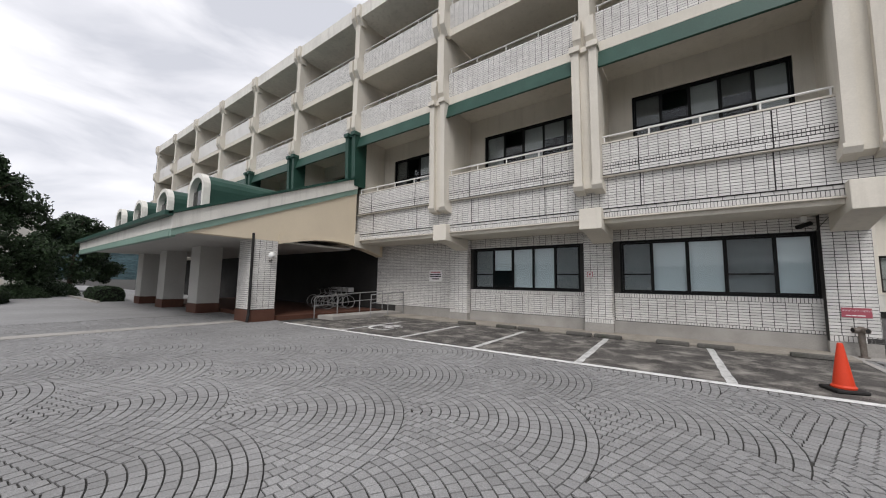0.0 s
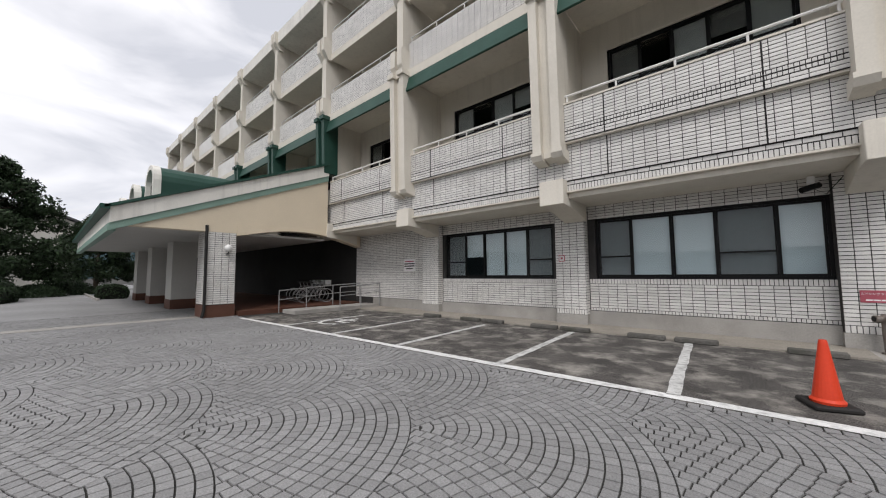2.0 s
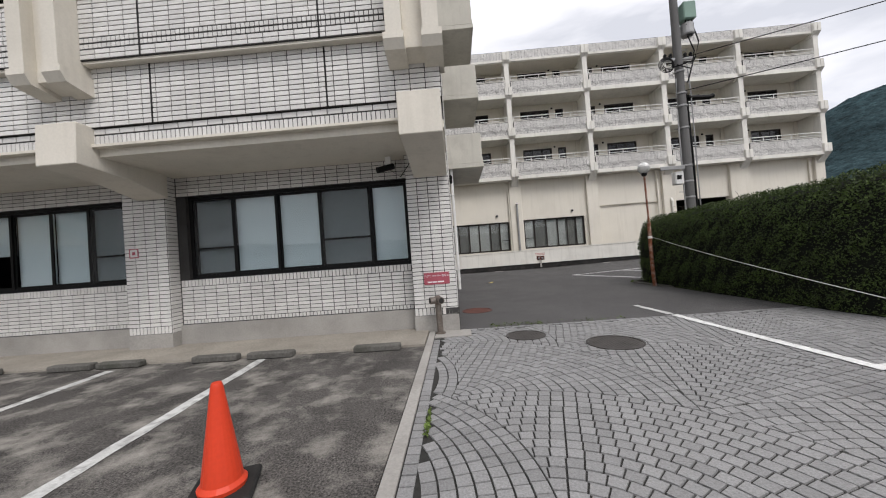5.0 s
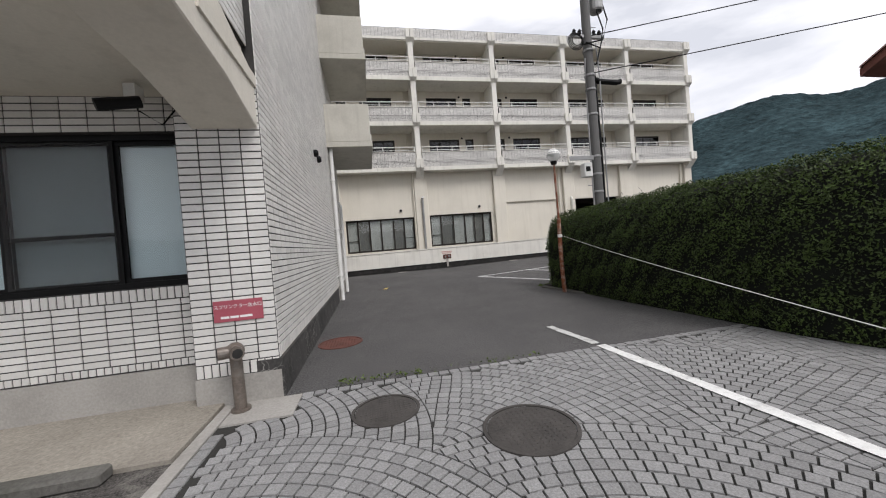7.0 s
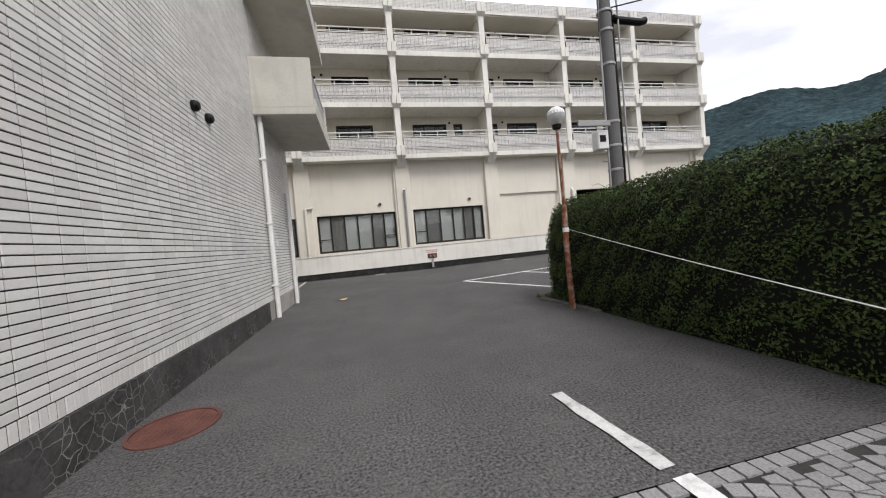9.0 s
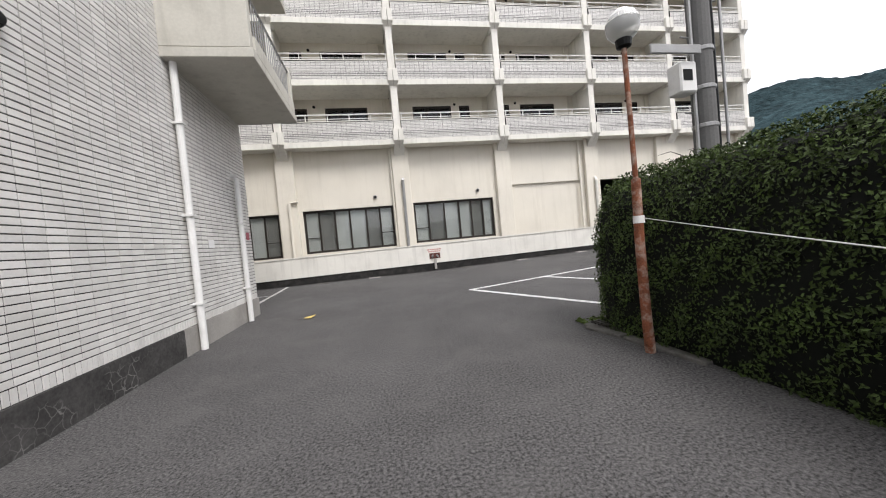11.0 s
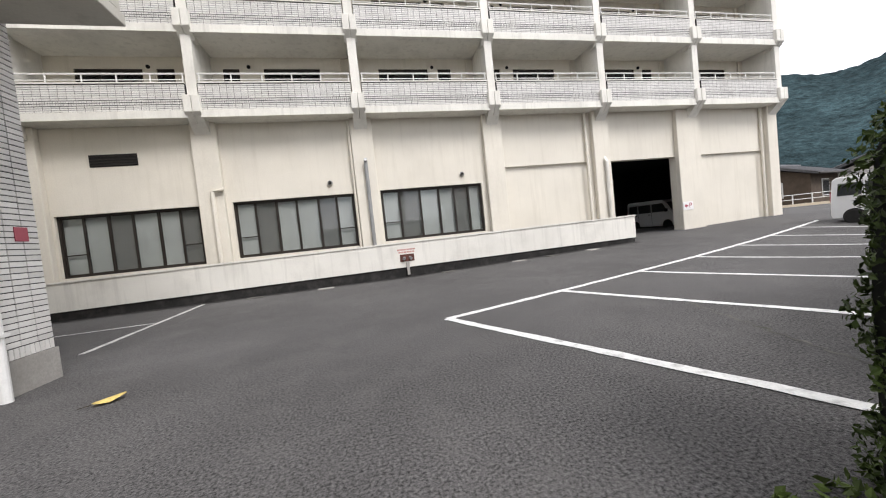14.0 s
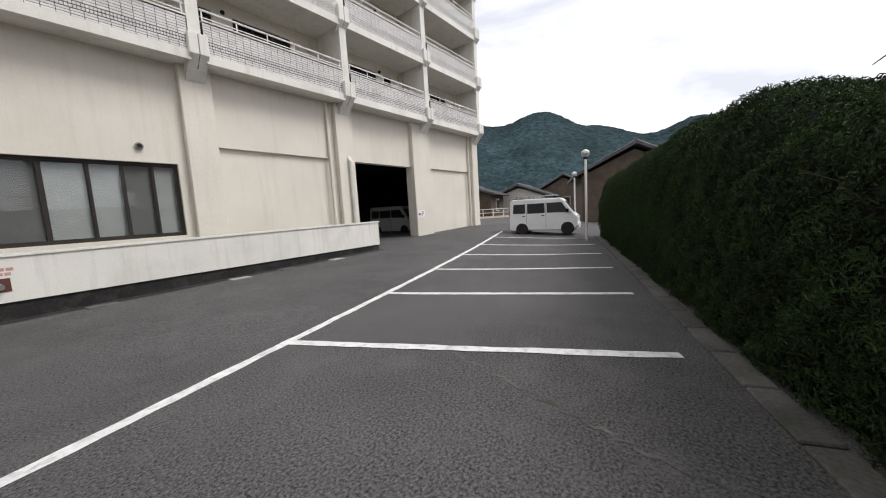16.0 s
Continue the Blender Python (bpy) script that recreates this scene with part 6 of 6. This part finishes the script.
part("blade", bm, mat("yellow_leaf", (0.55, 0.42, 0.14), 0.7, 0.2, 20, 60, 0.1), lf)
bm = bmesh.new()
tube(bm, [(-0.14, 0, 0.02), (-0.24, 0.03, 0.01)], 0.004, 5)
part("stalk", bm, BARK, lf)


def weeds(n, box, size, seed, label):
    def sampler(rng, m_):
        P = np.stack([rng.uniform(box[0], box[1], m_), rng.uniform(box[2], box[3], m_), rng.uniform(0.0, 0.05, m_)], 1)
        P[:, 0] += 0.2 * np.sin(P[:, 0] * 7)
        return P, np.tile([0.0, 0.0, 1.0], (m_, 1)) + rng.normal(0, 0.8, (m_, 3))
    t = leaves("weeds", n, sampler, size, GRASS, None, seed)
    tagged(t, label, "weeds")


weeds(110, (-1.2, 1.0, 3.12, 3.2), 0.016, 70, "sparse green weeds along the paving edge")
weeds(70, (-1.15, -0.75, 3.14, 3.26), 0.02, 71, "tuft of green weeds at the paving edge")
weeds(160, (4.0, 4.6, 8.55, 8.75), 0.03, 72, "small weeds by the drain grate")
weeds(70, (-2.45, -2.3, -0.6, -0.2), 0.02, 73, "small weed at the kerb strip")
weeds(260, (6.8, 8.4, 20.75, 21.1), 0.04, 74, "dry weeds at the foot of the low wall")

# seams in the asphalt
for i, pts in enumerate(([(6.86, 11.74), (6.54, 10.78), (6.31, 10.14), (6.16, 9.68), (6.0, 9.01)],)):
    verts, faces = [], []
    for k in range(41):
        s = k / 40 * (len(pts) - 1)
        j = min(int(s), len(pts) - 2)
        f = s - j
        x = pts[j][0] + (pts[j + 1][0] - pts[j][0]) * f + 0.03 * math.sin(k * 1.7)
        y = pts[j][1] + (pts[j + 1][1] - pts[j][1]) * f + 0.03 * math.sin(k * 2.3)
        w = 0.014 + 0.008 * math.sin(k * 0.9)
        verts += [(x - w, y, zg(x, y) + 0.004), (x + w, y, zg(x, y) + 0.004)]
        if k:
            n0 = 2 * k
            faces.append((n0 - 2, n0 - 1, n0 + 1, n0))
    tagged(joined("asphalt_seam", verts, faces, DIRTSHADEC), "pale worn seam across the asphalt", "seam")

# dark gutter along the ramp wall, with broken covers
verts, faces = [], []
for k in range(27):
    u = -13.5 + 27.1 * k / 26
    for v in (-1.95 + 0.03 * math.sin(k * 1.9), -1.6):
        p = MB @ Vector((u, v, 0))
        verts.append((p.x, p.y, zg(p.x, p.y) + 0.004))
    if k:
        faces.append((2 * k - 2, 2 * k, 2 * k + 1, 2 * k - 1))
tagged(joined("gutter", verts, faces, BLACKF), "dark damp gutter along the foot of the low wall", "gutter", kind="structure")
for i, u in enumerate((-1.3, 0.9, 5.2, 8.0, 9.4, 11.2)):
    p = MB @ Vector((u, -2.0, 0))
    ob = boxpart("gutter_cover", (-0.26, 0.26, -0.14, 0.14, -0.02, 0.018), CONC if i % 2 else DIRTSHADEC, bevel=0.008)
    ob.matrix_world = pose(p.x, p.y, zg(p.x, p.y), 0, 0, 4.5 + (i * 37) % 11 - 5)
    tagged(ob, "broken concrete gutter cover by the low wall", "gutter cover", "gutter covers")
# band across the driveway
bm = bmesh.new()
bx(bm, -18.95, -18.35, -16.0, -3.05, -0.06, 0.008)
tagged(part("kerb_band", bm, CONC), "pale flat stone band across the driveway", "kerb", kind="structure")

# ---- setts of the forecourt, laid in fans ----
paving = thing("pavement", "grey granite setts laid in overlapping fans", "pavement", kind="structure")
PITCH, NRING = 0.11, 19
FR, FH, FW = 0.11 * 19, 0.11 * 19 * 0.5, 0.11 * 19 * math.sqrt(3)
AX = radians(45)
CA, SA = math.cos(AX), math.sin(AX)
TIP = (-5.0, -2.85)


def to_fan(x, y):
    x, y = x - TIP[0], y - TIP[1]
    return x * CA + y * SA, -x * SA + y * CA


def from_fan(p, q):
    return TIP[0] + p * CA - q * SA, TIP[1] + p * SA + q * CA


def centre_q(row, q):
    off = (row % 2) * FW / 2
    return round((q - off) / FW) * FW + off


def fan_of(p, q):
    """The row and centre of the fan that holds a place."""
    r = math.floor(p / FH) - 4
    for row in range(r, r + 7):
        cq = centre_q(row, q)
        dq = q - cq
        if row * FH + math.sqrt(max(0.0, FR * FR - dq * dq)) >= p:
            return row, cq
    return None


def paved(x, y):
    if not (-22.2 < x < 9.5 and -15.5 < y < 2.98):
        return False
    if -17.25 < x < -2.22 and y > -1.945 + 0.0313 * (x + 2.48):
        return False
    if x < -17.2 and y > -2.05:
        return False
    if -18.97 < x < -18.33 or (-19.25 < x < -18.0 and -3.1 < y < -2.0):
        return False
    if x < -1.7 and y > 2.58:
        return False
    for mx, my, mr in ((-0.86, 2.36, 0.265), (0.23, 1.63, 0.325)):
        if math.hypot(x - mx, y - my) < mr:
            return False
    return True


def clipped(poly, keep):
    """The part of a polygon on which keep() is positive."""
    out = []
    for i, c in enumerate(poly):
        d = poly[(i + 1) % len(poly)]
        fc, fd = keep(c), keep(d)
        if fc >= 0:
            out.append(c)
        if (fc >= 0) != (fd >= 0):
            s = fc / (fc - fd)
            out.append((c[0] + (d[0] - c[0]) * s, c[1] + (d[1] - c[1]) * s))
    return out


def area_of(poly):
    return abs(sum(c[0] * d[1] - d[0] * c[1] for c, d in zip(poly, poly[1:] + poly[:1]))) / 2


def lay_setts():
    rnd = random.Random(9)
    verts, faces = [], []
    count = 0
    single = {}
    g = 0.005
    corners = [to_fan(x, y) for x in (-22.2, 9.5) for y in (-15.5, 3.0)]
    r0, r1 = int(min(p for p, q in corners) / FH) - 3, int(max(p for p, q in corners) / FH) + 1
    q0, q1 = int(min(q for p, q in corners) / FW) - 2, int(max(q for p, q in corners) / FW) + 2
    for row in range(r0, r1 + 1):
        for qi in range(q0, q1 + 1):
            cq = qi * FW + (row % 2) * FW / 2
            cp = row * FH
            cx, cy = from_fan(cp, cq)
            if not (-25 < cx < 12 and -18.5 < cy < 6):
                continue
            for n in range(NRING):
                ri, ro = n * PITCH + g, (n + 1) * PITCH - g
                rm = (ri + ro) / 2
                nb = max(4, round(2 * math.pi * rm / (PITCH * 1.02)))
                da = 2 * math.pi / nb
                ga = g / rm
                for k in range(nb):
                    am = (k + 0.5 * (n % 2)) * da
                    am = (am + math.pi) % (2 * math.pi) - math.pi
                    if abs(am) > 2.2:
                        continue
                    p, q = cp + rm * math.cos(am), cq + rm * math.sin(am)
                    if abs(q - cq) > FW / 2 + PITCH:
                        continue
                    x, y = from_fan(p, q)
                    if not paved(x, y):
                        continue
                    a0, a1 = am - da / 2 + ga, am + da / 2 - ga
                    quad = [(cp + r * math.cos(a), cq + r * math.sin(a)) for r, a in ((ri, a0), (ro, a0), (ro, a1), (ri, a1))]
                    poly0 = quad
                    for kp, kq in ((cp - FH, cq - FW / 2), (cp - FH, cq + FW / 2), (cp - 2 * FH, cq)):
                        poly0 = clipped(poly0, lambda c: math.hypot(c[0] - kp, c[1] - kq) - FR - g)
                    poly0 = clipped(poly0, lambda c: FW / 2 - g - abs(c[1] - cq))
                    whole = len(poly0) == 4 and poly0 == quad
                    if len(poly0) < 3 or area_of(poly0) < 0.1 * area_of(quad):
                        continue
                    z = rnd.uniform(-0.002, 0.004)
                    if whole and count < 290 and -1.6 < x < 2.2 and 0.7 < y < 2.98:
                        if n not in single:
                            h0, h1 = -da / 2 + ga, da / 2 - ga
                            base = [(ri, h0), (ro, h0), (ro, h1), (ri, h1)]
                            me = bpy.data.meshes.new("sett")
                            V = [(r * math.cos(h), r * math.sin(h), -0.03) for r, h in base] + [((rm + (r - rm) * 0.955) * math.cos(h * 0.955), (rm + (r - rm) * 0.955) * math.sin(h * 0.955), 0.0) for r, h in base]
                            me.from_pydata(V, [], [(4, 5, 6, 7), (0, 1, 5, 4), (1, 2, 6, 5), (2, 3, 7, 6), (3, 0, 4, 7)])
                            me.materials.append(SETTO)
                            single[n] = me
                        ob = new("sett", single[n])
                        ob.parent = paving
                        ob.matrix_world = pose(cx, cy, z, 0, 0, math.degrees(AX + am))
                        count += 1
                        continue
                    poly = poly0
                    i0 = len(verts)
                    np_ = len(poly)
                    mp_, mq = sum(c[0] for c in poly) / np_, sum(c[1] for c in poly) / np_
                    for sc, zz in ((1.0, -0.03), (0.955, z)):
                        for c in poly:
                            px, py = from_fan(mp_ + (c[0] - mp_) * sc, mq + (c[1] - mq) * sc)
                            verts.append((px, py, zz))
                    faces.append(tuple(range(i0 + np_, i0 + 2 * np_)))
                    faces += [(i0 + i, i0 + (i + 1) % np_, i0 + np_ + (i + 1) % np_, i0 + np_ + i) for i in range(np_)]
    # straight edge courses
    for x0, y0, n, dx, dy, w, d in ((-1.66, 3.06, 90, 0.125, 0.0, 0.057, 0.05), (-2.3, -1.9, 39, 0.0, 0.113, 0.05, 0.051), (-17.2, -2.36, 132, 0.113, 0.00354, 0.051, 0.05)):
        for i in range(n):
            x, y = x0 + dx * i, y0 + dy * i
            z = rnd.uniform(-0.002, 0.004)
            i0 = len(verts)
            for sc, zz in ((1.0, -0.03), (0.955, z)):
                for sx, sy in ((-1, -1), (1, -1), (1, 1), (-1, 1)):
                    verts.append((x + sx * w * sc, y + sy * d * sc, zz))
            faces += [(i0 + 4, i0 + 5, i0 + 6, i0 + 7), (i0, i0 + 1, i0 + 5, i0 + 4), (i0 + 1, i0 + 2, i0 + 6, i0 + 5), (i0 + 2, i0 + 3, i0 + 7, i0 + 6), (i0 + 3, i0, i0 + 4, i0 + 7)]
    joined("sett_field", verts, faces, SETT, paving, kind="stuff")

lay_tiles()
lay_setts()
